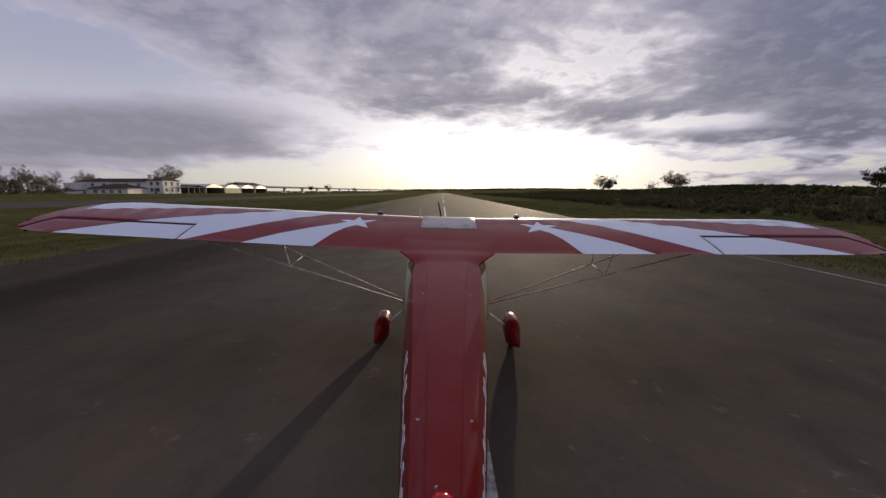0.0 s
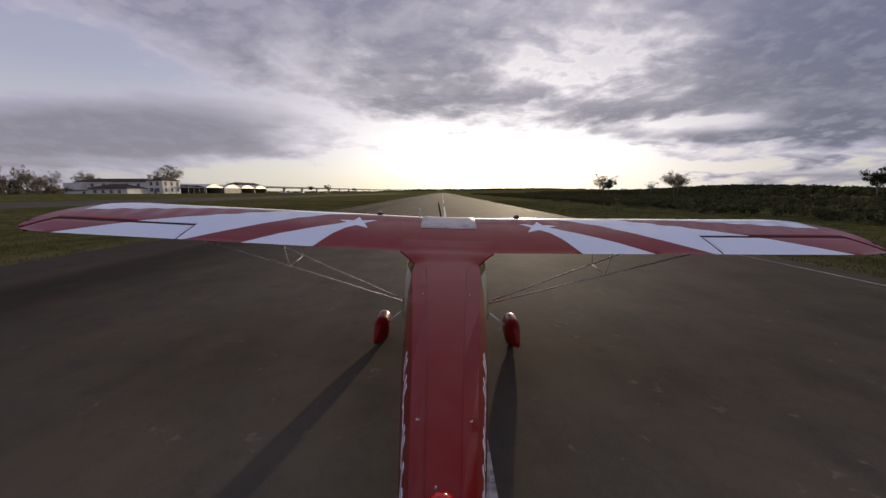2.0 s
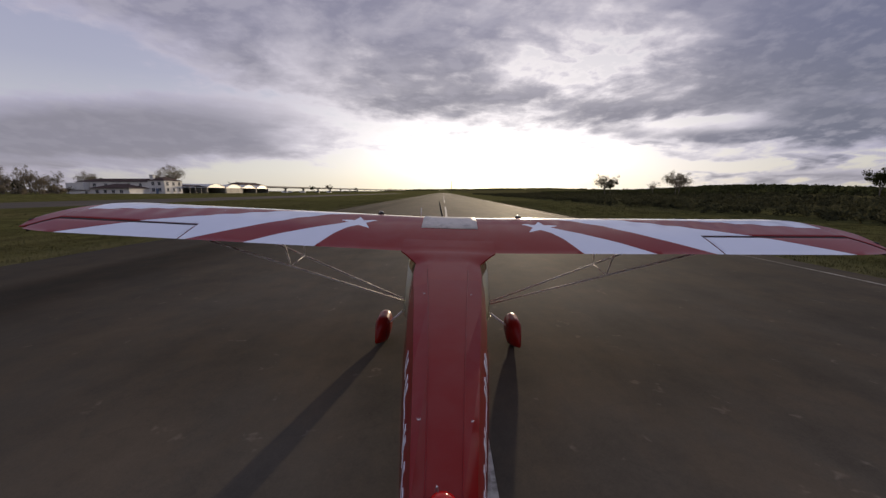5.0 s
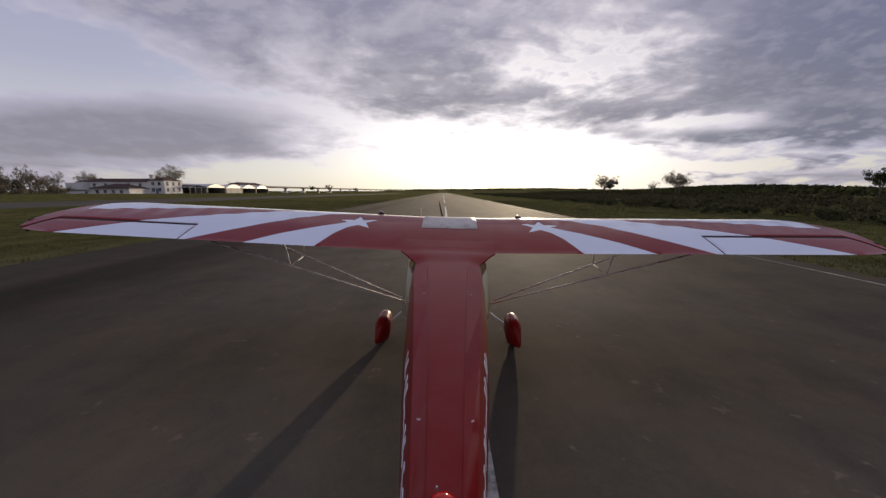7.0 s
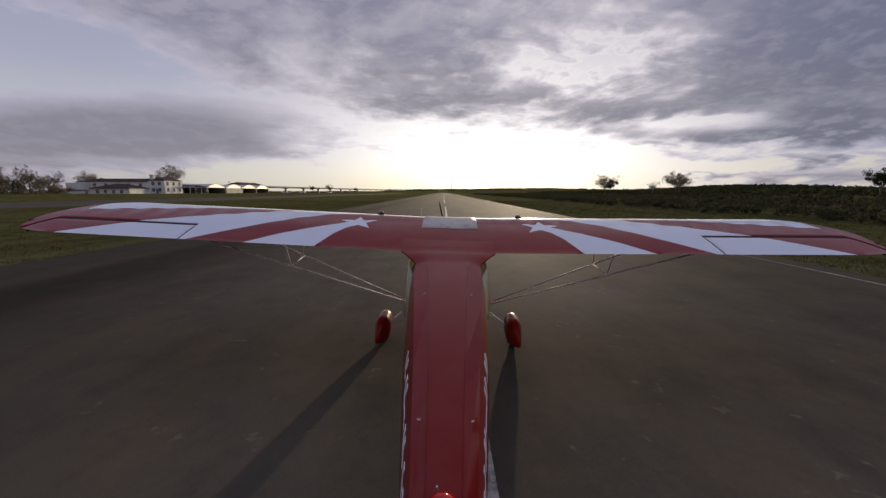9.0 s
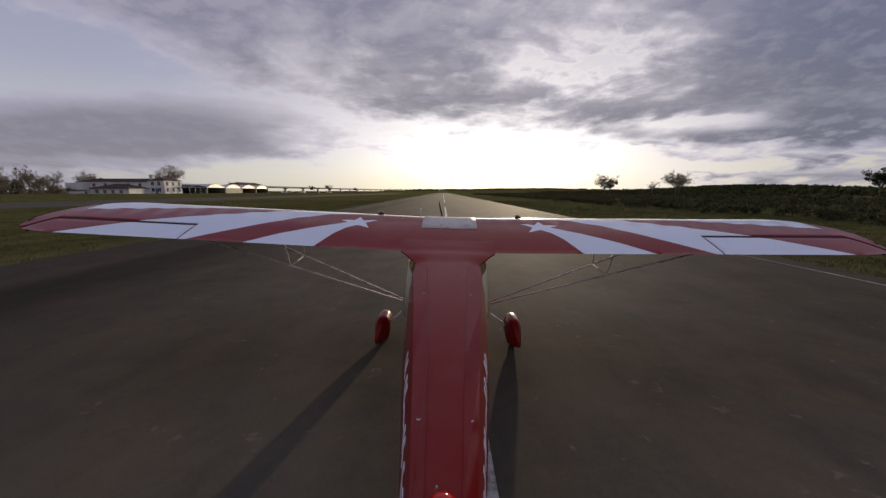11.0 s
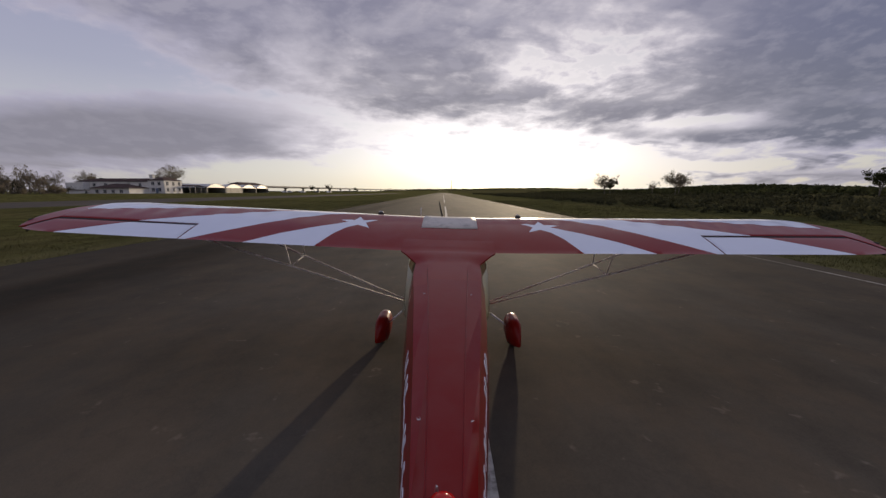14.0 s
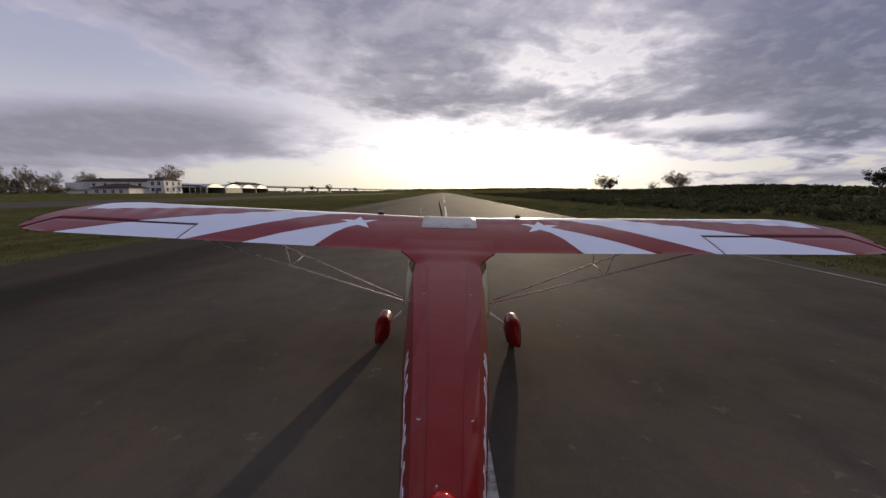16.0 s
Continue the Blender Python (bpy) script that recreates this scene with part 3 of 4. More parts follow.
AIL_IN, AIL_OUT, AIL_END = 3.04, 4.75, 4.93
for side in (1, -1):
    hinge, tip_x = (0.405, 4.96) if side > 0 else (0.345, 5.01)

    def nose(x):
        """The aileron's front edge: along the hinge, then slanting back to the tip."""
        return hinge - (hinge - 0.11) * min(1.0, max(0.0, (abs(x) - AIL_OUT) / (AIL_END - AIL_OUT)))
    bm = bmesh.new()
    wing_panel(bm, 0.0, AIL_IN * side, trail, lead, 56, 34, (False, False))
    wing_panel(bm, AIL_IN * side, AIL_OUT * side, lambda x: nose(x) + 0.030, lead, 32, 34, (False, False))
    wing_panel(bm, AIL_OUT * side, tip_x * side, lambda x: min(max(nose(x) + 0.030, trail(x)), lead(x) - .005), lead, 18, 34, (True, True))
    bmesh.ops.recalc_face_normals(bm, faces=bm.faces)
    paint_rays(bm, side)
    wing = part("wing", bm, RED, plane, "red fabric wing with white rays and a star", mats=(WHITE,))
    bm = bmesh.new()
    wing_panel(bm, (AIL_IN + 0.015) * side, AIL_OUT * side, trail, nose, 22, 8, (True, False))
    wing_panel(bm, AIL_OUT * side, AIL_END * side, trail, nose, 6, 8, (False, True))
    for v in bm.verts:                            # the rounded nose sits a little under the wing's skin
        d = nose(v.co.x) - v.co.y
        if d < 0.07:
            v.co.z -= 0.007 * (1 - d / 0.07) ** 2
    bmesh.ops.recalc_face_normals(bm, faces=bm.faces)
    paint_rays(bm, side)
    ail = part("aileron", bm, RED, wing, "red aileron crossed by a white ray", mats=(WHITE,))
    for ob in (wing, ail):
        for p in ob.data.polygons:
            p.use_smooth = abs(p.normal.z) > 0.3
    # solid dark strip in the hinge gap; its colour stands in for the shade there
    bm = loft([[(x * side, nose(x) + .004, foil(x, nose(x)) - o) for o in (.012, .06)] + [(x * side, nose(x) + .028, foil(x, nose(x) + .028) - o) for o in (.06, .003)] for x in [3.06 + 1.86 * k / 20 for k in range(21)]])
    part("hinge_gap", bm, GAP_SHADE, wing, "dark strip painted as the shade in the aileron gap")
    bm = bmesh.new()
    bmesh.ops.create_uvsphere(bm, u_segments=10, v_segments=6, radius=0.03, matrix=Matrix.Translation(((tip_x + .005) * side, 0.30, foil(tip_x, 0.30) - 0.012)) @ Matrix.Diagonal((0.7, 1.5, 0.6, 1)))
    part("tip_light", bm, RUBBER, wing, "small dark lamp at the wing tip", True)
    # tank cap by the leading edge
    cz = foil(1.0, 1.36)
    cap = part("fuel_cap", tube([(1.0 * side, 1.36, cz - 0.01), (1.0 * side, 1.36, cz + 0.022), (1.0 * side, 1.36, cz + 0.028)], [0.042, 0.040, 0.026], 14), RUBBER, wing, "dark metal fuel cap")
    bm = tube([(1.0 * side + .030 * math.cos(a), 1.36, cz + 0.018 + .024 * math.sin(a)) for a in [math.pi * k / 8 for k in range(9)]], 0.007, 6)
    part("cap_handle", bm, STEEL, cap, "small wire handle", True)
    # lift struts and their jury struts
    root = Vector((0.40 * side, 1.1, -1.13))
    ends = [Vector((3.3 * side, y, foil(3.3, y, False) - drop)) for y, drop in ((0.45, .045), (1.25, .015))]
    mids = [root.lerp(e, 0.59) for e in ends]
    for e in ends:
        part("lift_strut", tube([root, e], [0.021, 0.021], 10, 0.5), STRUT_PAINT, plane, "thin pale streamlined wing strut", True)
    tops = [Vector((m.x * k, m.y, foil(m.x, m.y, False) + 0.01)) for m, k in zip(mids, (1.05, 1.0))]
    for a, b in ((mids[0], tops[0]), (mids[1], tops[1]), (mids[0], mids[1])):
        part("jury_strut", tube([a, b], 0.009, 6), STRUT_PAINT, plane, "", True)

# skylight over the cabin
bm = bmesh.new()
rows = []
for i in range(9):
    x = -0.345 + 0.71 * i / 8
    rows.append([bm.verts.new((x, y, foil(x, y) + 0.007)) for y in (0.59, 0.78, 1.0, 1.15, 1.3, 1.45, 1.55, 1.61)])
for a, b in zip(rows, rows[1:]):
    for k in range(7):
        bm.faces.new((a[k], a[k + 1], b[k + 1], b[k]))
ext = bmesh.ops.extrude_face_region(bm, geom=list(bm.faces))
bmesh.ops.translate(bm, verts=[v for v in ext["geom"] if isinstance(v, bmesh.types.BMVert)], vec=(0, 0, -0.007))
part("skylight", bm, SKYLIGHT, plane, "milky scratched plastic skylight", True)
bm = tube([(-0.42, 1.45, foil(-0.42, 1.45) - 0.01), (-0.42, 1.47, foil(-0.42, 1.45) + 0.10)], [0.006, 0.004], 6)
bmesh.ops.create_uvsphere(bm, u_segments=8, v_segments=6, radius=0.011, matrix=Matrix.Translation((-0.42, 1.47, foil(-0.42, 1.45) + 0.11)))
part("antenna", bm, WHITE, plane, "short antenna with a pale tip", True)


def hull(y, ht, hs, hw, zt, zs, zw, zb):
    """One fuselage frame: flat spine, sloping shoulders, slab sides, narrow belly."""
    return [(ht, y, zt), (hs, y, zs), (hs + (hw - hs) * .6, y, (zs * 2 + zw) / 3), (hw, y, zw), (hw * 0.92, y, zb + 0.06), (hw * 0.75, y, zb),
            (-hw * 0.75, y, zb), (-hw * 0.92, y, zb + 0.06), (-hw, y, zw), (-hs - (hw - hs) * .6, y, (zs * 2 + zw) / 3), (-hs, y, zs), (-ht, y, zt)]


AFT = [(-3.95, 0.027, 0.048, 0.064, -0.3, -0.32, -0.46, -0.56),
       (-3.4, 0.049, 0.09, 0.122, -0.245, -0.300, -0.5, -0.68),
       (-2.85, 0.071, 0.129, 0.175, -0.2, -0.262, -0.56, -0.8),
       (-1.95, 0.112, 0.205, 0.281, -0.135, -0.195, -0.62, -0.97),
       (-1.2, 0.154, 0.273, 0.362, -0.085, -0.125, -0.64, -1.1),
       (-0.5, 0.2, 0.335, 0.405, -0.035, -0.075, -0.64, -1.2)]


def sway(y):
    """The tail stands a finger's width off the cabin's centre line."""
    return .010 * min(1.0, max(0.0, (-.6 - y) / .8))


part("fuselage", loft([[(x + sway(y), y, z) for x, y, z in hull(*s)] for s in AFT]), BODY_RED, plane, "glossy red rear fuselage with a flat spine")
# stringer ridges along the spine
for s in (1, -1):
    bm = tube([(s * a[1] + sway(a[0]), a[0], a[4] + 0.001) for a in AFT[1:]], 0.004, 6)
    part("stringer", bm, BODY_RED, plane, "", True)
# roof fairing from the wing's rear edge into the spine, with its corner gussets, in one skin
bm = bmesh.new()
cols = (-1, -.8, -.597, -.3, 0, .3, .597, .8, 1)
n = len(cols) - 1
rows = []
for y in (.30, .24, .18, .12, .06, .0, -.05, -.10, -.15, -.20, -.26, -.33, -.42, -.52, -.70, -.85):
    half = .525 if y > -.01 else max(.336 + .088 * min(0.0, y + .5), .525 - .19 * (-y / .26))
    row = []
    for e in cols:
        x = half * e
        zf = -.035 - .040 * max(0, (abs(e) - .597) / .403) + (.068 if y > -.5 else .0715) * (y + .5)
        k = min(1.0, max(0.0, (.03 - y) / .36))
        k = k * k * (3 - 2 * k)
        u = min(1.0, max(0.0, (.27 - y) / .27))
        skin = foil(x, max(y, 0)) + .024 * u * u * (3 - 2 * u) * (1 - e * e) + (.0015 if y < .25 else -.003)
        row.append(bm.verts.new((x, y, skin * (1 - k) + zf * k + (.0012 if -.8 < y < 0 else 0) - (.002 if y < -.8 else 0))))
    rows.append(row)
for a, b in zip(rows, rows[1:]):
    for i in range(n):
        bm.faces.new((a[i], a[i + 1], b[i + 1], b[i]))
for i in (0, n):                                  # turned-down rims
    high = [bm.verts.new(r[i].co) for r in rows]
    low = [bm.verts.new(r[i].co - Vector((0, 0, .018))) for r in rows]
    for k in range(len(rows) - 1):
        bm.faces.new((high[k], high[k + 1], low[k + 1], low[k]))
part("roof_fairing", bm, RED, plane, "red fairing between wing and spine", True)
# cabin: belly, door posts, windows, windscreen, cowling
CAB = [(-.5, .385, -.60, -1.20), (.5, .40, -.58, -1.24), (1.6, .40, -.52, -1.24)]
part("cabin_body", loft([[(w, y, t), (w, y, b + .06), (w * .8, y, b), (-w * .8, y, b), (-w, y, b + .06), (-w, y, t)] for y, w, t, b in CAB]), RED, plane, "red lower cabin sides")
for s in (1, -1):
    part("side_window", loft([[(s * (w + d), y, z), (s * (w + d - .006), y, z)] + [(s * (w + e - .006), y, z2), (s * (w + e), y, z2)] for y, w, d, e, z, z2 in
         ((-.5, .38, .02, -.03, -.60, -.10), (-.3, .39, .09, .02, -.60, -.08), (.1, .39, .12, .05, -.60, -.05), (.5, .39, .12, .05, -.58, -.03), (1.0, .39, .09, .03, -.55, .0), (1.5, .385, .0, -.01, -.52, .02))]), PLEX, plane, "bulged yellowish plexiglass cabin window", True)
    for y in (-.30, .45, 1.5):
        part("cabin_post", tube([(s * .36, y, -.62), (s * .33, y, -.10)], .014, 8), RED, plane, "", True)
part("windscreen", loft([[(x, 1.62 + .55 * k / 4, .02 - .40 * k / 4 + .06 * (1 - (x / .42) ** 2)) for x in (-.40, -.25, 0, .25, .40)] for k in range(5)], closed=False), PLEX, plane, "curved clear windscreen", True)
part("cowling", loft([[(w * math.cos(a) * (1.0 if abs(math.cos(a)) < .9 else .97), y, zc + h * math.sin(a)) for a in [2 * math.pi * k / 20 for k in range(20)]] for y, w, h, zc in
     ((1.62, .43, .42, -.83), (2.2, .42, .38, -.80), (2.8, .38, .33, -.74), (3.02, .30, .27, -.70), (3.06, .20, .20, -.68))]), RED, plane, "rounded red engine cowling", True)
HUB = Vector((0.0, 3.18, -0.66))
prop = part("propeller", tube([HUB + Vector((0, -.12, 0)), HUB + Vector((0, .02, 0)), HUB + Vector((0, .16, 0)), HUB + Vector((0, .24, 0))], [.14, .13, .08, .01], 16), STEEL, plane, "polished spinner with two black blades", True)
for s in (1, -1):
    d = Vector((-0.24 * s, 0, s)).normalized()
    bm = loft([[HUB + d * r + Vector((0.5 * c * math.cos(tw), 0.5 * c * math.sin(tw), 0)) * q + Vector((-math.sin(tw) * th * o, math.cos(tw) * th * o, 0)) for q, o in ((-1, 0), (0, 1), (1, 0), (0, -1))]
               for r, c, tw, th in ((.10, .05, 1.2, .02), (.3, .08, 1.15, .016), (.6, .085, 1.1, .012), (.76, .07, 1.0, .008), (.86, .03, .95, .004))])
    part("blade", bm, BLADE, prop, "black propeller blade", True)

# main gear with wheel fairings
for side in (1, -1):
    wx, wy = (0.985, 1.00) if side > 0 else (-0.945, 1.09)
    gz = ground_z(wx, wy)
    part("gear_leg", tube([(0.36 * side, 1.12, -.96), (0.64 * side, 1.10, -1.20), (wx * .95, wy, gz + .27)], [.030, .026, .024], 10, .45), STRUT_PAINT, plane, "pale sprung steel gear leg", True)
    loops = []
    for k in range(13):
        s = k / 12
        y = wy + 0.36 - 0.64 * s
        if s < .32:
            r = max(.08, math.sin(math.pi / 2 * (s / .32)) ** .65)
        else:
            r = 1.0 if s < .66 else 1 - .80 * ((s - .66) / .34) ** 1.4
        q = max(0.0, (s - .6) / .4)
        loops.append([(wx + .055 * side * q * q + .112 * r * abs(math.cos(a)) ** .8 * (1 if math.cos(a) > 0 else -1), y,
                       gz + .245 - .10 * q * q + (.185 if math.sin(a) > 0 else .215) * r * abs(math.sin(a)) ** .85 * (1 if math.sin(a) > 0 else -1)) for a in [2 * math.pi * j / 20 for j in range(20)]])
    pant = part("wheel_fairing", loft(loops), RED, plane, "glossy red teardrop wheel fairing", True)
    bm = bmesh.new()
    bmesh.ops.create_cone(bm, cap_ends=True, segments=24, radius1=.20, radius2=.20, depth=.14, matrix=Matrix.Translation((wx, wy, gz + .20)) @ Matrix.Rotation(math.pi / 2, 4, "Y"))
    bmesh.ops.bevel(bm, geom=[e for e in bm.edges if e.calc_face_angle(0) > .8], offset=.04, segments=3, affect="EDGES")
    part("tyre", bm, RUBBER, pant, "black rubber tyre inside the fairing", True)

# tail: fin, rudder, tailplane and tail wheel behind and below the camera
def slab(outline, thick, axis):
    bm = bmesh.new()
    f = bm.faces.new([bm.verts.new((o[0], o[1], 0)) for o in outline])
    r = bmesh.ops.extrude_face_region(bm, geom=[f])
    bmesh.ops.translate(bm, verts=[v for v in r["geom"] if isinstance(v, bmesh.types.BMVert)], vec=(0, 0, thick))
    bmesh.ops.translate(bm, verts=bm.verts, vec=(0, 0, -thick / 2))
    bmesh.ops.bevel(bm, geom=list(bm.edges), offset=thick * .4, segments=2, affect="EDGES")
    if axis == "x":
        bmesh.ops.transform(bm, matrix=Matrix(((0, 0, 1, 0), (1, 0, 0, 0), (0, 1, 0, 0), (0, 0, 0, 1))), verts=bm.verts)
    return bm


part("fin", slab([(-3.25, -.27), (-3.75, .45), (-3.95, .60), (-3.97, -.33)], .05, "x"), RED, plane, "red tail fin")
part("rudder", slab([(-3.985, -.50), (-3.985, .60), (-4.15, .62), (-4.35, .35), (-4.45, -.05), (-4.30, -.48)], .045, "x"), RED, plane, "red rudder")
for s in (1, -1):
    bm = slab([(.05 * s, -3.15), (1.25 * s, -3.55), (1.42 * s, -3.85), (1.38 * s, -4.02), (.05 * s, -4.02)], .05, "z")
    bmesh.ops.translate(bm, verts=bm.verts, vec=(0, 0, -.36))
    part("tailplane", bm, RED, plane, "red tailplane")
gz = ground_z(0, -3.95)
part("tail_spring", tube([(0, -3.55, -.62), (0, -3.8, -.80), (0, -3.95, gz + .09)], [.03, .024, .02], 8), STEEL, plane, "", True)
bm = bmesh.new()
bmesh.ops.create_cone(bm, cap_ends=True, segments=20, radius1=.09, radius2=.09, depth=.06, matrix=Matrix.Translation((0, -3.95, gz + .09)) @ Matrix.Rotation(math.pi / 2, 4, "Y"))
part("tail_wheel", bm, RUBBER, plane, "small black tail wheel")

# beacon, fasteners and white side markings
zb = -.205
part("beacon", loft([[(.008 + .058 * r * math.cos(a), -2.915 + .058 * r * math.sin(a), zb + h) for a in [2 * math.pi * k / 14 for k in range(14)]] for r, h in ((1.15, 0.0), (1.15, .015), (1.0, .016), (1.0, .065), (.85, .092), (.45, .11), (.05, .115))]), BEACON, plane, "red glass beacon on the spine", True)
part("stud", tube([(-.016, -2.815, zb), (-.016, -2.815, zb + .05), (-.016, -2.815, zb + .058)], [.007, .006, .002], 8), STEEL, plane, "small bright stud ahead of the beacon", True)


def spine(y):
    for a, b in zip(AFT, AFT[1:]):
        if a[0] <= y <= b[0]:
            k = (y - a[0]) / (b[0] - a[0])
            return [p + (q - p) * k for p, q in zip(a, b)]


for y, wide in ((-2.41, 1.42), (-1.05, 1.2)):
    s = spine(y)
    for side in (1, -1):
        x = side * s[1] * wide + sway(y)
        z = s[4] + (s[5] - s[4]) * (s[1] * wide - s[1]) / (s[2] - s[1]) + .007
        bm = bmesh.new()
        n = 14
        for k in range(n):
            a, b = 2 * math.pi * k / n, 2 * math.pi * (k + 1) / n
            q = [bm.verts.new((x + r * math.cos(t), y + r * math.sin(t), z + (.003 if r < .008 else 0))) for r, t in ((.0065, a), (.0095, a), (.0095, b), (.0065, b))]
            bm.faces.new(q)
        bmesh.ops.remove_doubles(bm, verts=bm.verts, dist=1e-5)
        part("fastener", bm, STRUT_PAINT, plane, "small bright ring fastener")


def flank(y, z, out):
    """A point on the fuselage side at that station and height."""
    s = spine(y)
    zk = (s[5] * 2 + s[6]) / 3
    a, b = (s[2], s[5]), (s[2] + (s[3] - s[2]) * .6, zk)
    c = (s[3], s[6])
    lo, hi = (a, b) if z > zk else (b, c)
    return lo[0] + (hi[0] - lo[0]) * (z - lo[1]) / (hi[1] - lo[1]) + out


# the painted registration, as plain slanted bars
for side in (1, -1):
    for y0, ln, hgt in ((-2.82, .12, .11), (-2.62, .05, .11), (-2.47, .12, .11), (-2.27, .11, .035), (-2.08, .13, .11), (-1.83, .13, .11)):
        top = spine(y0)[5] - .085 - (.04 if hgt < .1 else 0)
        bars = [(0, ln, 0, hgt)] if hgt < .1 else [(0, .042, 0, hgt)]
        if hgt > .1 and ln > .06:
            bars += [(ln - .042, ln, 0, hgt)]
        for e0, e1, d0, d1 in bars:
            loops = []
            for q in range(4):
                d = d0 + (d1 - d0) * q / 3
                z, sh = top - d, .05 * (1 - d / hgt)
                loops.append([(side * flank(y0 + sh + e, z, o) + sway(y0), y0 + sh + e, z) for e, o in ((e0, .003), (e1, .003), (e1, -.006), (e0, -.006))])
            part("white_bar", loft(loops), WHITE, plane, "white painted bar")


# ---- buildings ----
def hip_roof(x0, x1, y0, y1, z, rise, over=0.4):
    bm = bmesh.new()
    x0, x1, y0, y1 = x0 - over, x1 + over, y0 - over, y1 + over
    w, d = x1 - x0, y1 - y0
    if w >= d:
        r = [(x0 + d / 2, (y0 + y1) / 2, z + rise), (x1 - d / 2, (y0 + y1) / 2, z + rise)]
    else:
        r = [((x0 + x1) / 2, y0 + w / 2, z + rise), ((x0 + x1) / 2, y1 - w / 2, z + rise)]
    b = [bm.verts.new(p) for p in ((x0, y0, z), (x1, y0, z), (x1, y1, z), (x0, y1, z))]
    t = [bm.verts.new(p) for p in r]
    if w >= d:
        fs = ((b[0], b[1], t[1], t[0]), (b[1], b[2], t[1]), (b[2], b[3], t[0], t[1]), (b[3], b[0], t[0]))
    else:
        fs = ((b[0], b[1], t[0]), (b[1], b[2], t[1], t[0]), (b[2], b[3], t[1]), (b[3], b[0], t[0], t[1]))
    for f in fs:
        bm.faces.new(f)
    bm.faces.new(b)
    return bm


def window_on(parent, face, at, u, z, w, h, material=PANE):
    """A recessed-looking window with frame and sill on a wall: face 'x' looks to +x, 'y' looks to -y."""
    def b(u0, u1, z0, z1, out0, out1):
        if face == "x":
            return box(at + out0, at + out1, u0, u1, z0, z1)
        return box(u0, u1, at - out1, at - out0, z0, z1)
    win = part("window", b(u - w / 2, u + w / 2, z, z + h, -.05, .03), material, parent, "dark window pane")
    part("window_frame", b(u - .04, u + .04, z, z + h, .031, .06), PLASTER, win)
    part("sill", b(u - w / 2 - .12, u + w / 2 + .12, z - .12, z, -.02, .12), CONCRETE, win)


def house():
    t = thing("house", pose(-121.3, 151, 1.6), "white two-storey plastered house with dark hipped roof", "house")
    part("wall", box(0, 6.7, 0, 10.2, -.3, 5.3), PLASTER, t, "white plaster walls")
    part("roof", hip_roof(0, 6.7, 0, 10.2, 5.3, 1.5), ROOF, t, "dark tiled hipped roof")
    ch = part("chimney", box(.5, 1.9, .5, 1.7, 5.1, 7.4, bevel=.04), PLASTER, t, "broad white chimney")
    part("chimney_cap", box(.35, 2.05, .35, 1.85, 7.4, 7.65), CONCRETE, ch)
    for z in (.9, 3.4):
        for u in (1.7, 5.1, 8.5):
            window_on(t, "x", 6.7, u, z, 1.1, 1.35)
        for u in (2.0, 4.6):
            window_on(t, "y", 0, u, z, 1.1, 1.35)
    part("door", box(3.0, 4.0, -.04, .05, 0, 2.1), SHUTTER, t, "blue grey door")
    return t


def long_house():
    t = thing("terminal_building", pose(-160, 160, 1.6), "long white two-storey building with low dark roof", "building")
    part("wall", box(0, 36, 0, 10, -.3, 5.0), PLASTER, t, "long white plaster wall")
    part("roof", hip_roof(0, 36, 0, 10, 5.0, 1.6), ROOF, t, "low dark tiled roof")
    for u in (3, 8, 13, 18, 23, 28, 33):
        window_on(t, "y", 0, u, 3.1, 1.2, 1.2)
    for u in (2.5, 7.0):
        window_on(t, "x", 36, u, 3.1, 1.2, 1.2)
    part("gable_wing", box(-1.5, 6.0, -3.0, -.02, -.3, 4.6), PLASTER, t, "white side wing")


def annex():
    t = thing("annex", pose(-131, 136, .9), "low white annex with dark hipped roof", "building")
    part("wall", box(0, 14.5, 0, 9.5, -.3, 2.7), PLASTER, t, "white plaster walls")
    part("roof", hip_roof(0, 14.5, 0, 9.5, 2.7, 1.7, .5), ROOF, t, "dark tiled roof")
    for u in (2.5, 5.5, 8.5, 11.5):
        window_on(t, "y", 0, u, 1.0, 1.1, 1.1)
    t = thing("low_shed", pose(-141, 138, .9), "low white flat-roofed shed beside annex", "shed")
    part("wall", box(0, 10.5, 0, 5, -.3, 1.9), PLASTER, t, "white plaster walls")
    part("roof", box(-.2, 10.7, -.2, 5.2, 1.9, 2.1), ROOF, t, "thin dark roof slab")
    window_on(t, "y", 0, 6.5, .8, .9, .8)
    t = thing("hut", pose(-112, 62, 1.6), "small pale flat-roofed hut on the grass", "hut")
    part("wall", box(0, 9, 0, 4, -.2, 2.6), PLASTER, t, "pale plaster walls")
    part("roof", box(-.2, 9.2, -.2, 4.2, 2.6, 2.8), CONCRETE, t, "flat concrete roof")
    part("door", box(6, 7, -.05, .04, 0, 2.0), SHUTTER, t)


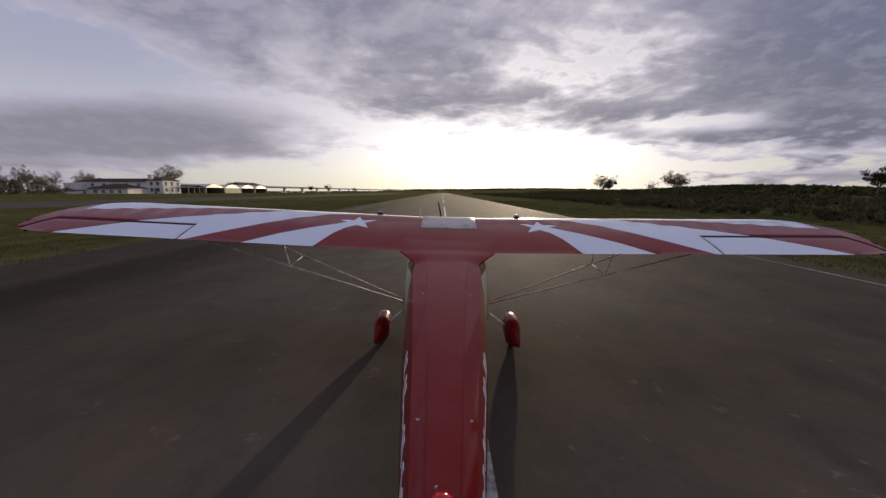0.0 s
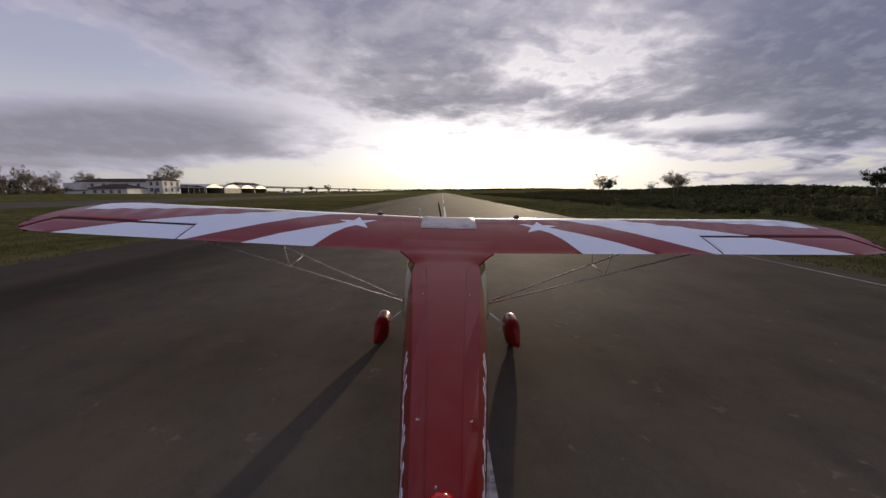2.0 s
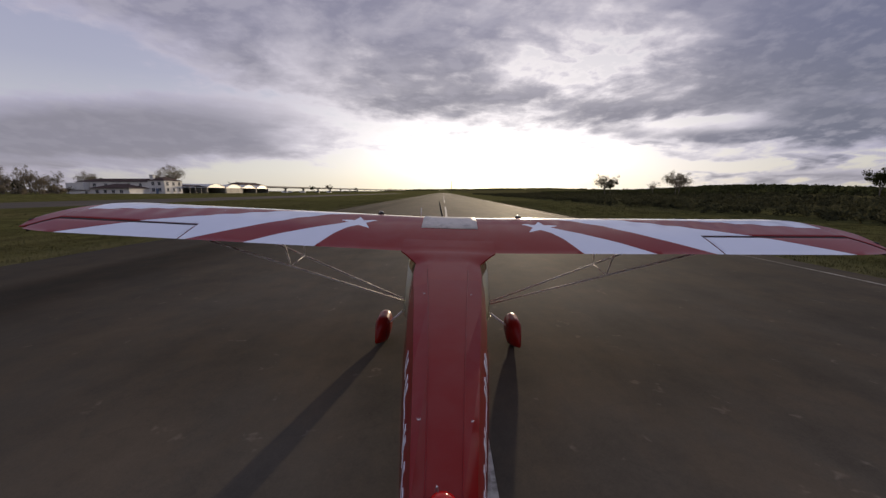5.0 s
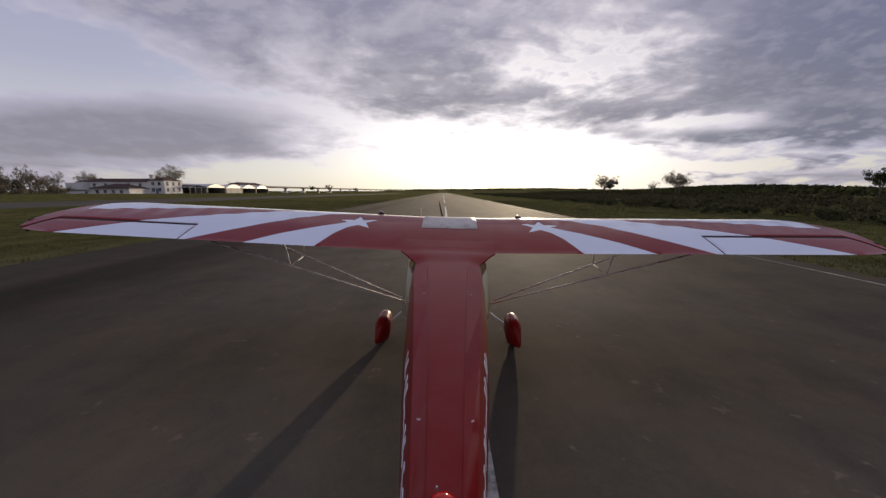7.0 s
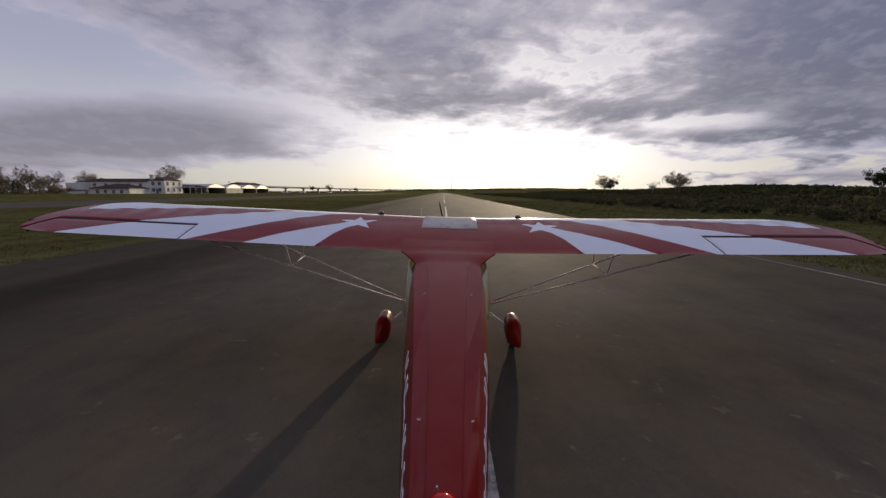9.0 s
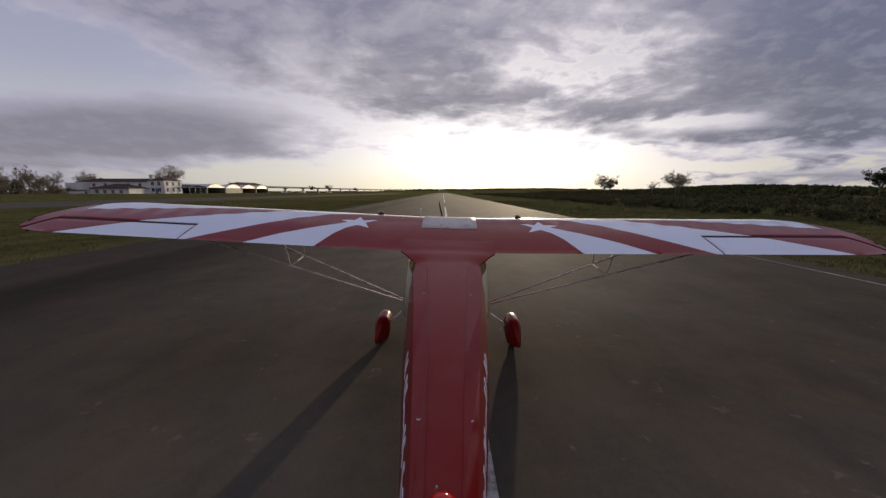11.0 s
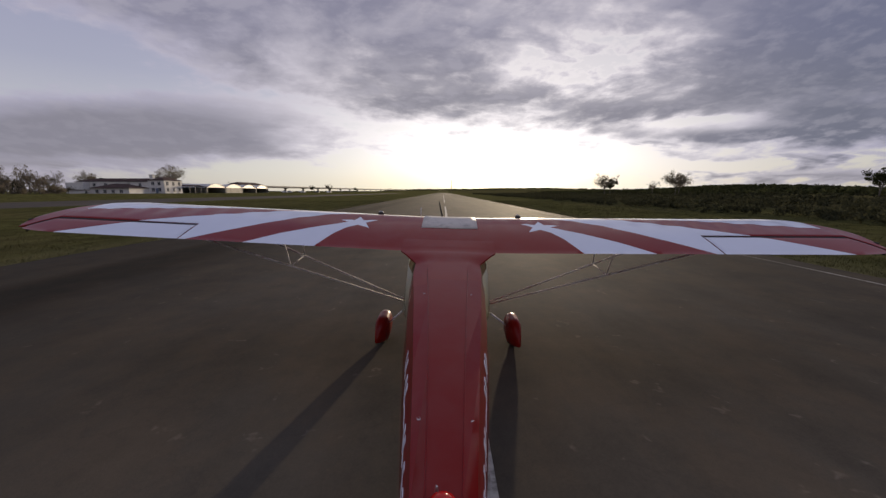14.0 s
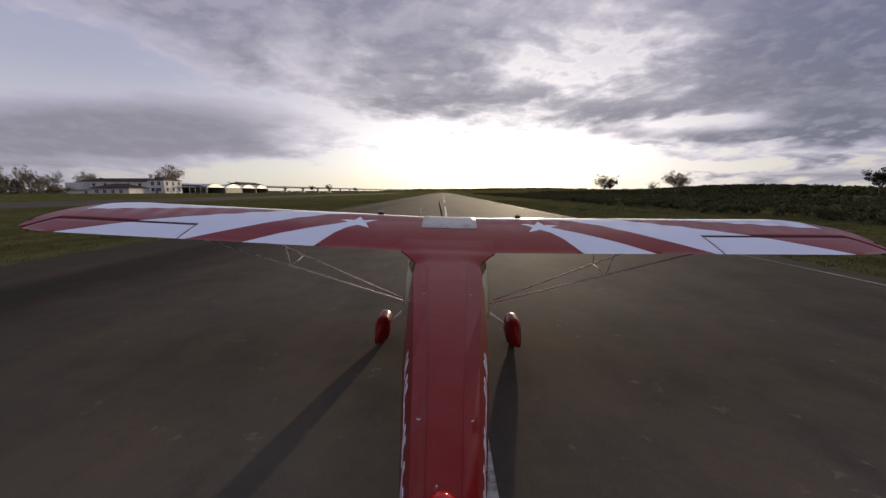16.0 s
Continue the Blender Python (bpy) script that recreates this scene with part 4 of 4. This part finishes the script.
def hangar(y, open_front, w=15.0):
    t = thing("hangar", pose(-112, y, 1.6), "pale arched hangar with " + ("open dark front" if open_front else "closed grey doors"), "hangar", "row of hangars")
    n = 14
    prof = [(w * k / n, 2.7 + 1.75 * math.sin(math.pi * k / n) ** .8) for k in range(n + 1)]
    # barrel roof with thickness, running away from the runway
    outer = [[(0.3, u, z + .12) for u, z in prof], [(-22, u, z + .12) for u, z in prof]]
    bm = loft(outer, closed=False)
    r = bmesh.ops.extrude_face_region(bm, geom=list(bm.faces))
    bmesh.ops.translate(bm, verts=[v for v in r["geom"] if isinstance(v, bmesh.types.BMVert)], vec=(0, 0, -.12))
    part("roof", bm, SHED_ROOF, t, "pale barrel-shaped sheet roof")
    bm = bmesh.new()
    top = [bm.verts.new((.12, u, z)) for u, z in prof]
    low = [bm.verts.new((.12, u, 2.68 if 0.5 < u < w - .5 else 2.6)) for u, z in prof]
    for k in range(n):
        bm.faces.new((top[k], top[k + 1], low[k + 1], low[k]))
    part("gable", bm, SHED_ROOF, t, "pale arched gable")
    for u0, u1 in ((0.0, .45), (w - .45, w - .02)):
        part("side_wall", box(-22, .1, u0, u1, -.3, 2.7), CONCRETE, t)
    part("back_wall", box(-22.2, -22, 0, w, -.3, 4.2), SHED_DARK, t)
    if not open_front:
        for k in range(4):
            a = .5 + (w - 1) * k / 4
            part("door_leaf", box(-.05, .06 + .05 * (k % 2), a, a + (w - 1) / 4 - .06, 0, 2.62), SHED_DOOR, t, "grey sliding door leaf")


house()
long_house()
annex()
for k in range(4):
    hangar(174 + 15.2 * k, k != 1)
t = thing("open_shed", pose(-112, 162, 1.6), "brown roofed open shed beside the house", "shed")
part("roof", loft([[(0.4, y, z), (0.4, y, z + .15), (-14, y, z + .55), (-14, y, z + .4)] for y, z in ((-.3, 2.9), (5.7, 3.5), (11.6, 2.9))]), ROOF, t, "brown pitched roof")
part("back_wall", box(-14, -13.7, 0, 11.4, -.2, 3.0), SHED_DARK, t)
for y in (0.1, 3.8, 7.5, 11.2):
    part("post", box(-.1, .1, y - .1, y + .1, -.2, 2.9), CONCRETE, t)
t = thing("barn", pose(-136, 226, 1.6), "long low barn with dark brown roof", "barn")
part("wall", box(0, 12, 0, 34, -.3, 4.4), CONCRETE, t)
part("roof", hip_roof(0, 12, 0, 34, 4.4, 2.4, .5), ROOF, t, "dark brown hipped roof")

# viaduct
t = thing("viaduct", pose(0, 0, 0), "long concrete viaduct on thin piers", "bridge")
deck = [(-200, 250), (-186, 400), (-172, 600), (-150, 900), (-112, 1400), (-30, 2400)]
part("deck", loft([[(x - 4, y, 6.5), (x + 4, y, 6.5), (x + 4.6, y, 7.0), (x + 4.6, y, 7.7), (x - 4.6, y, 7.7), (x - 4.6, y, 7.0)] for x, y in deck]), CONCRETE, t, "long concrete deck")
part("railing", loft([[(x + 4.3, y, 7.7), (x + 4.5, y, 7.7), (x + 4.5, y, 8.4), (x + 4.3, y, 8.4)] for x, y in deck]), CONCRETE, t)
for k in range(26):
    y = 290 + 46 * k
    for (xa, ya), (xb, yb) in zip(deck, deck[1:]):
        if ya <= y < yb:
            x = xa + (xb - xa) * (y - ya) / (yb - ya)
            part("pier", loft([[(x - w, y - d, z), (x + w, y - d, z), (x + w, y + d, z), (x - w, y + d, z)] for w, d, z in ((1.0, .6, -.5), (1.0, .6, 5.8), (3.2, .8, 6.5))]), CONCRETE, t)

# radio mast past the runway's end
t = thing("radio_mast", pose(17, 760, 0), "thin tall steel radio mast beyond the runway", "mast")
part("pole", tube([(0, 0, -1), (0, 0, 26)], [.55, .40], 6), BARK, t)
for z in (8, 16, 24):
    part("cross_arm", tube([(-.8, 0, z), (.8, 0, z)], .06, 6), STEEL, t)


# parked cars by the hangars
def car(m, color, label):
    t = thing("car", m, label, "car", "parked cars")
    body = [(-2.1, .55, .35), (-2.05, .85, .9), (-1.2, .9, .95), (1.0, .9, .98), (1.9, .85, .85), (2.1, .6, .4)]
    part("body", loft([[(-w, y, .25), (w, y, .25), (w, y, h - .1), (w * .9, y, h), (-w * .9, y, h), (-w, y, h - .1)] for y, w, h in body]), plain("car_paint", color, .6, .0, .1, Specular_IOR_Level=0.2), t)
    part("cabin", loft([[(-.78, y0, .93), (.78, y0, .93), (.62, y1, h), (-.62, y1, h)] for y0, y1, h in ((-1.6, -1.2, 1.30), (-1.0, -.9, 1.45), (.4, .3, 1.45), (1.1, .7, 1.2))]), PANE, t, "dark glazed cabin")
    for x in (-.85, .85):
        for y in (-1.3, 1.3):
            bm = bmesh.new()
            bmesh.ops.create_cone(bm, cap_ends=True, segments=14, radius1=.31, radius2=.31, depth=.2, matrix=Matrix.Translation((x, y, .31)) @ Matrix.Rotation(math.pi / 2, 4, "Y"))
            part("wheel", bm, RUBBER, t)


for k, (x, y, a, c, l) in enumerate(((-108, 258, 80, (.75, .75, .74), "white parked car beside the apron"), (-110, 272, 95, (.55, .56, .58), "silver parked car beside the apron"), (-106, 285, 85, (.70, .70, .68), "pale parked car beside the apron"),
                                     (-111, 300, 90, (.75, .74, .7), "white parked car beside the apron"), (-107, 322, 88, (.12, .12, .14), "dark parked car beside the apron"), (-104, 345, 92, (.72, .72, .72), "white parked car beside the apron"))):
    car(pose(x - 4, y, 1.6, 0, 0, a), c, l)

# white villa on the wooded hill
hx, hy = 205, -40
t = thing("villa", pose(hx, hy, hill_height(hx, hy), 0, 0, 60), "white villa on the wooded hillside", "house")
part("wall", box(0, 18, 0, 9, -3, 4.2), PLASTER, t, "white plaster walls")
part("roof", hip_roof(0, 18, 0, 9, 4.2, 1.4), ROOF, t)
for u in (3, 7, 11, 15):
    window_on(t, "y", 0, u, 1.2, 1.4, 1.4)


# ---- trees and scrub ----
def leaf_cloud(rnd, centres, count, size, verts, faces):
    """Scatters small leaf quads in uneven clumps."""
    for _ in range(count):
        cx, cy, cz, r = centres[rnd.randrange(len(centres))]
        d = Vector((rnd.gauss(0, 1), rnd.gauss(0, 1), rnd.gauss(0, .8)))
        d = d.normalized() * (r * rnd.random() ** .45)
        p = Vector((cx, cy, cz)) + d
        a = Vector((rnd.gauss(0, 1), rnd.gauss(0, 1), rnd.gauss(0, 1))).normalized()
        b = a.cross(Vector((rnd.gauss(0, 1), rnd.gauss(0, 1), rnd.gauss(0, 1)))).normalized()
        s = size * rnd.uniform(.5, 1.3)
        i = len(verts)
        verts += [tuple(p - a * s), tuple(p + b * s * .6), tuple(p + a * s), tuple(p - b * s * .6)]
        faces.append((i, i + 1, i + 2, i + 3))


def make_tree(seed, h, spread, leaves, size, material, label, bare=False):
    rnd = random.Random(seed)
    t = thing("tree", pose(0, -3000, 0), label, "tree")
    bm = tube([(0, 0, -.5), (.05, 0, h * .18), (rnd.uniform(-.2, .2), .1, h * .42)], [h * .032, h * .024, h * .016], 8)
    centres = []
    fork = Vector((0, 0, h * .30))
    for k in range(9 if bare else 7):
        a = 2 * math.pi * k / 7 + rnd.uniform(-.4, .4)
        out = spread * rnd.uniform(.45, 1.0)
        tip = Vector((out * math.cos(a), out * math.sin(a), h * rnd.uniform(.55, .98)))
        base = fork + Vector((0, 0, h * rnd.uniform(-.08, .12)))
        knee = base.lerp(tip, .5) + Vector((0, 0, h * .06))
        tube([base, knee, tip], [h * .013, h * .008, h * .003], 5, bm=bm)
        centres.append((*tip, spread * rnd.uniform(.28, .45)))
        centres.append((*knee, spread * rnd.uniform(.22, .36)))
        for _ in range(5 if bare else 2):
            q = knee.lerp(tip, rnd.random()) + Vector((rnd.gauss(0, 1), rnd.gauss(0, 1), rnd.gauss(.4, .6))) * spread * .28
            tube([knee.lerp(tip, rnd.random() * .7), q], [h * .005, h * .0015], 4, bm=bm)
            centres.append((*q, spread * rnd.uniform(.14, .26)))
    centres.append((0, 0, h * .75, spread * .4))
    part("trunk", bm, BARK, t, "forked grey brown trunk and limbs")
    vs, fs = [], []
    leaf_cloud(rnd, centres, leaves, size, vs, fs)
    raw("crown", vs, fs, material, t, "thin uneven crown")
    return t


TREES = [make_tree(1, 9.5, 4.8, 9000, .11, LEAF_DRY, "half-bare winter tree with fine brown twigs", True),
         make_tree(2, 8.0, 3.2, 2600, .12, LEAF_DRY, "bare slender winter tree with open crown", True),
         make_tree(3, 7.0, 2.8, 4200, .19, LEAF_DARK, "dark evergreen tree with dense uneven crown"),
         make_tree(4, 9.0, 3.6, 4200, .20, LEAF_DARK, "tall dark evergreen with ragged crown")]


def plant(kind, x, y, s=1.0, turn=0.0, squash=1.0):
    z = hill_height(x, y)
    src = TREES[kind]
    ob = copy_thing(src, pose(x, y, z, 0, 0, turn))
    ob.scale = (s, s, s * squash)
    return ob


rt = random.Random(5)
# the great tree behind the house, and those beside the long building
plant(0, -133, 178, 1.3, 40)
plant(2, -168, 178, 1.1, 10)
plant(0, -165, 172, .95, 200)
# right of the runway
plant(0, 110, 250, 1.35, 75)
plant(2, 115, 253, 1.5, 15)
plant(1, 137, 240, 1.0, 5)
plant(0, 147, 232, 1.4, 130)
plant(0, 153, 238, 1.3, 250)
plant(3, 131, 110, .95, 20)
# tall trees left of the long building
for k in range(16):
    y = rt.uniform(108, 136)
    plant((1, 1, 1, 0, 1, 1, 2, 1)[k % 8], -y * (1.24 - .0125 * k), y, rt.uniform(.4, .65), rt.uniform(0, 360), rt.uniform(1.0, 1.6))
# belt of trees along the taxiway behind and beside
for k in range(64):
    y = -400 + 8.6 * k
    plant(rt.choice((0, 1, 2, 2, 3)), -118 - rt.uniform(0, 22) - (34 if y > 118 else 0), y + rt.uniform(-3, 3), rt.uniform(.45, .85), rt.uniform(0, 360), rt.uniform(.85, 1.1))
# along the hill's crest
for k in range(60):
    a = rt.random()
    x, y = 200 + 190 * rt.random(), -300 + 420 * a
    plant(rt.choice((2, 3, 3, 0)), x, y, rt.uniform(.6, 1.0), rt.uniform(0, 360))
# far trees by the viaduct and field
for x, y in ((-150, 420), (-140, 450), (-125, 520), (-190, 360), (-176, 340), (-168, 300), (-182, 318)):
    plant(rt.choice((0, 2)), x, y, rt.uniform(.7, 1.1), rt.uniform(0, 360))
# timber poles along the field's edge
for x, y in ((-122, -40), (-124, 20), (-128, 78)):
    t = thing("utility_pole", pose(x, y, hill_height(x, y)), "weathered timber utility pole with a cross arm", "pole", "utility poles")
    part("post", tube([(0, 0, -.5), (0, 0, 8.5)], [.14, .09], 8), BARK, t)
    part("cross_arm", box(-.9, .9, -.06, .06, 7.7, 7.85), BARK, t)
    for u in (-.8, 0, .8):
        part("insulator", tube([(u, 0, 7.85), (u, 0, 8.05)], [.05, .035], 6), PLASTER, t)
for t in TREES:
    for o in (*t.children, t):
        bpy.data.objects.remove(o)


def scrub(name, spots, per, size, label, material=SCRUB):
    """One mass of scrub: clumps of leaves at the given spots (x, y, radius, height)."""
    rnd = random.Random(len(spots))
    vs, fs = [], []
    for x, y, r, h in spots:
        z = hill_height(x, y)
        cs = [(x + rnd.gauss(0, r * .5), y + rnd.gauss(0, r * .5), z + h * rnd.uniform(.15, .75), max(.3, h * rnd.uniform(.3, .5))) for _ in range(4)]
        leaf_cloud(rnd, cs, per, size * (.6 + .4 * r), vs, fs)
    tagged(raw(name, vs, fs, material), label, "bushes", kind="stuff")


rs = random.Random(8)
scrub("scrub", [(29 + 55 * rs.random() ** 1.2, 8 + 350 * rs.random() ** 1.5, rs.uniform(1.2, 2.4), rs.uniform(0.7, 1.5)) for _ in range(1100)], 220, .095, "dark thorny scrub along the airfield's edge")
scrub("scrub", [(62 + 170 * rs.random(), 20 + 480 * rs.random(), rs.uniform(2, 4), rs.uniform(0.8, 1.7)) for _ in range(900)], 170, .14, "dark low scrub covering the ground beside the airfield")
scrub("woodland", [(150 + 300 * rs.random(), -300 + 950 * rs.random(), rs.uniform(3, 6), rs.uniform(1.6, 3.4)) for _ in range(1900)], 70, .28, "dark mixed woodland covering the low hill", LEAF_DARK)
scrub("woodland", [(rs.gauss(300, 70), rs.gauss(365, 70), rs.uniform(3, 6), rs.uniform(1.6, 3.0)) for _ in range(900)], 110, .26, "dark mixed woodland covering the low mound", LEAF_DARK)
scrub("hedge", [(-112 - 22 * rs.random() - (36 if y > 118 else 0), y, rs.uniform(1.5, 3), rs.uniform(1.5, 4.0)) for y in [-400 + 560 * k / 260 for k in range(260)]], 150, .19, "brown hedge and brambles behind the taxiway", LEAF_DRY)
scrub("far_trees", [(-900 + 2200 * rs.random(), 1100 + 900 * rs.random(), rs.uniform(8, 16), rs.uniform(1.5, 3.5)) for _ in range(1300)], 50, .5, "far dark tree line on the horizon", LEAF_DARK)


# ---- grass tufts beside the runway ----
def grass_tufts(name, spots, label):
    rnd = np.random.RandomState(len(spots))
    vs, fs = [], []
    for x, y, s in spots:
        for _ in range(5):
            a = rnd.uniform(0, 2 * math.pi)
            dx, dy = math.cos(a), math.sin(a)
            w, h = s * .06, s * rnd.uniform(.5, 1.1)
            bx, by = x + rnd.uniform(-.15, .15), y + rnd.uniform(-.15, .15)
            lx, ly = rnd.uniform(-.5, .5, 2) * h
            i = len(vs)
            vs += [(bx - dy * w, by + dx * w, 0), (bx + dy * w, by - dx * w, 0), (bx + lx, by + ly, h)]
            fs.append((i, i + 1, i + 2))
    tagged(raw(name, vs, fs, BLADES), label, "grass", kind="stuff")


rg = random.Random(11)
grass_tufts("grass", [(RW_L - .1 - 40 * rg.random() ** 1.7, 2 + 90 * rg.random() ** 1.3, rg.uniform(.05, .12)) for _ in range(22000)], "tufted rough grass beside the runway")
grass_tufts("grass", [(RW_R + .1 + 32 * rg.random() ** 1.6, 2 + 90 * rg.random() ** 1.3, rg.uniform(.05, .14)) for _ in range(22000)], "tufted rough grass beside the runway")
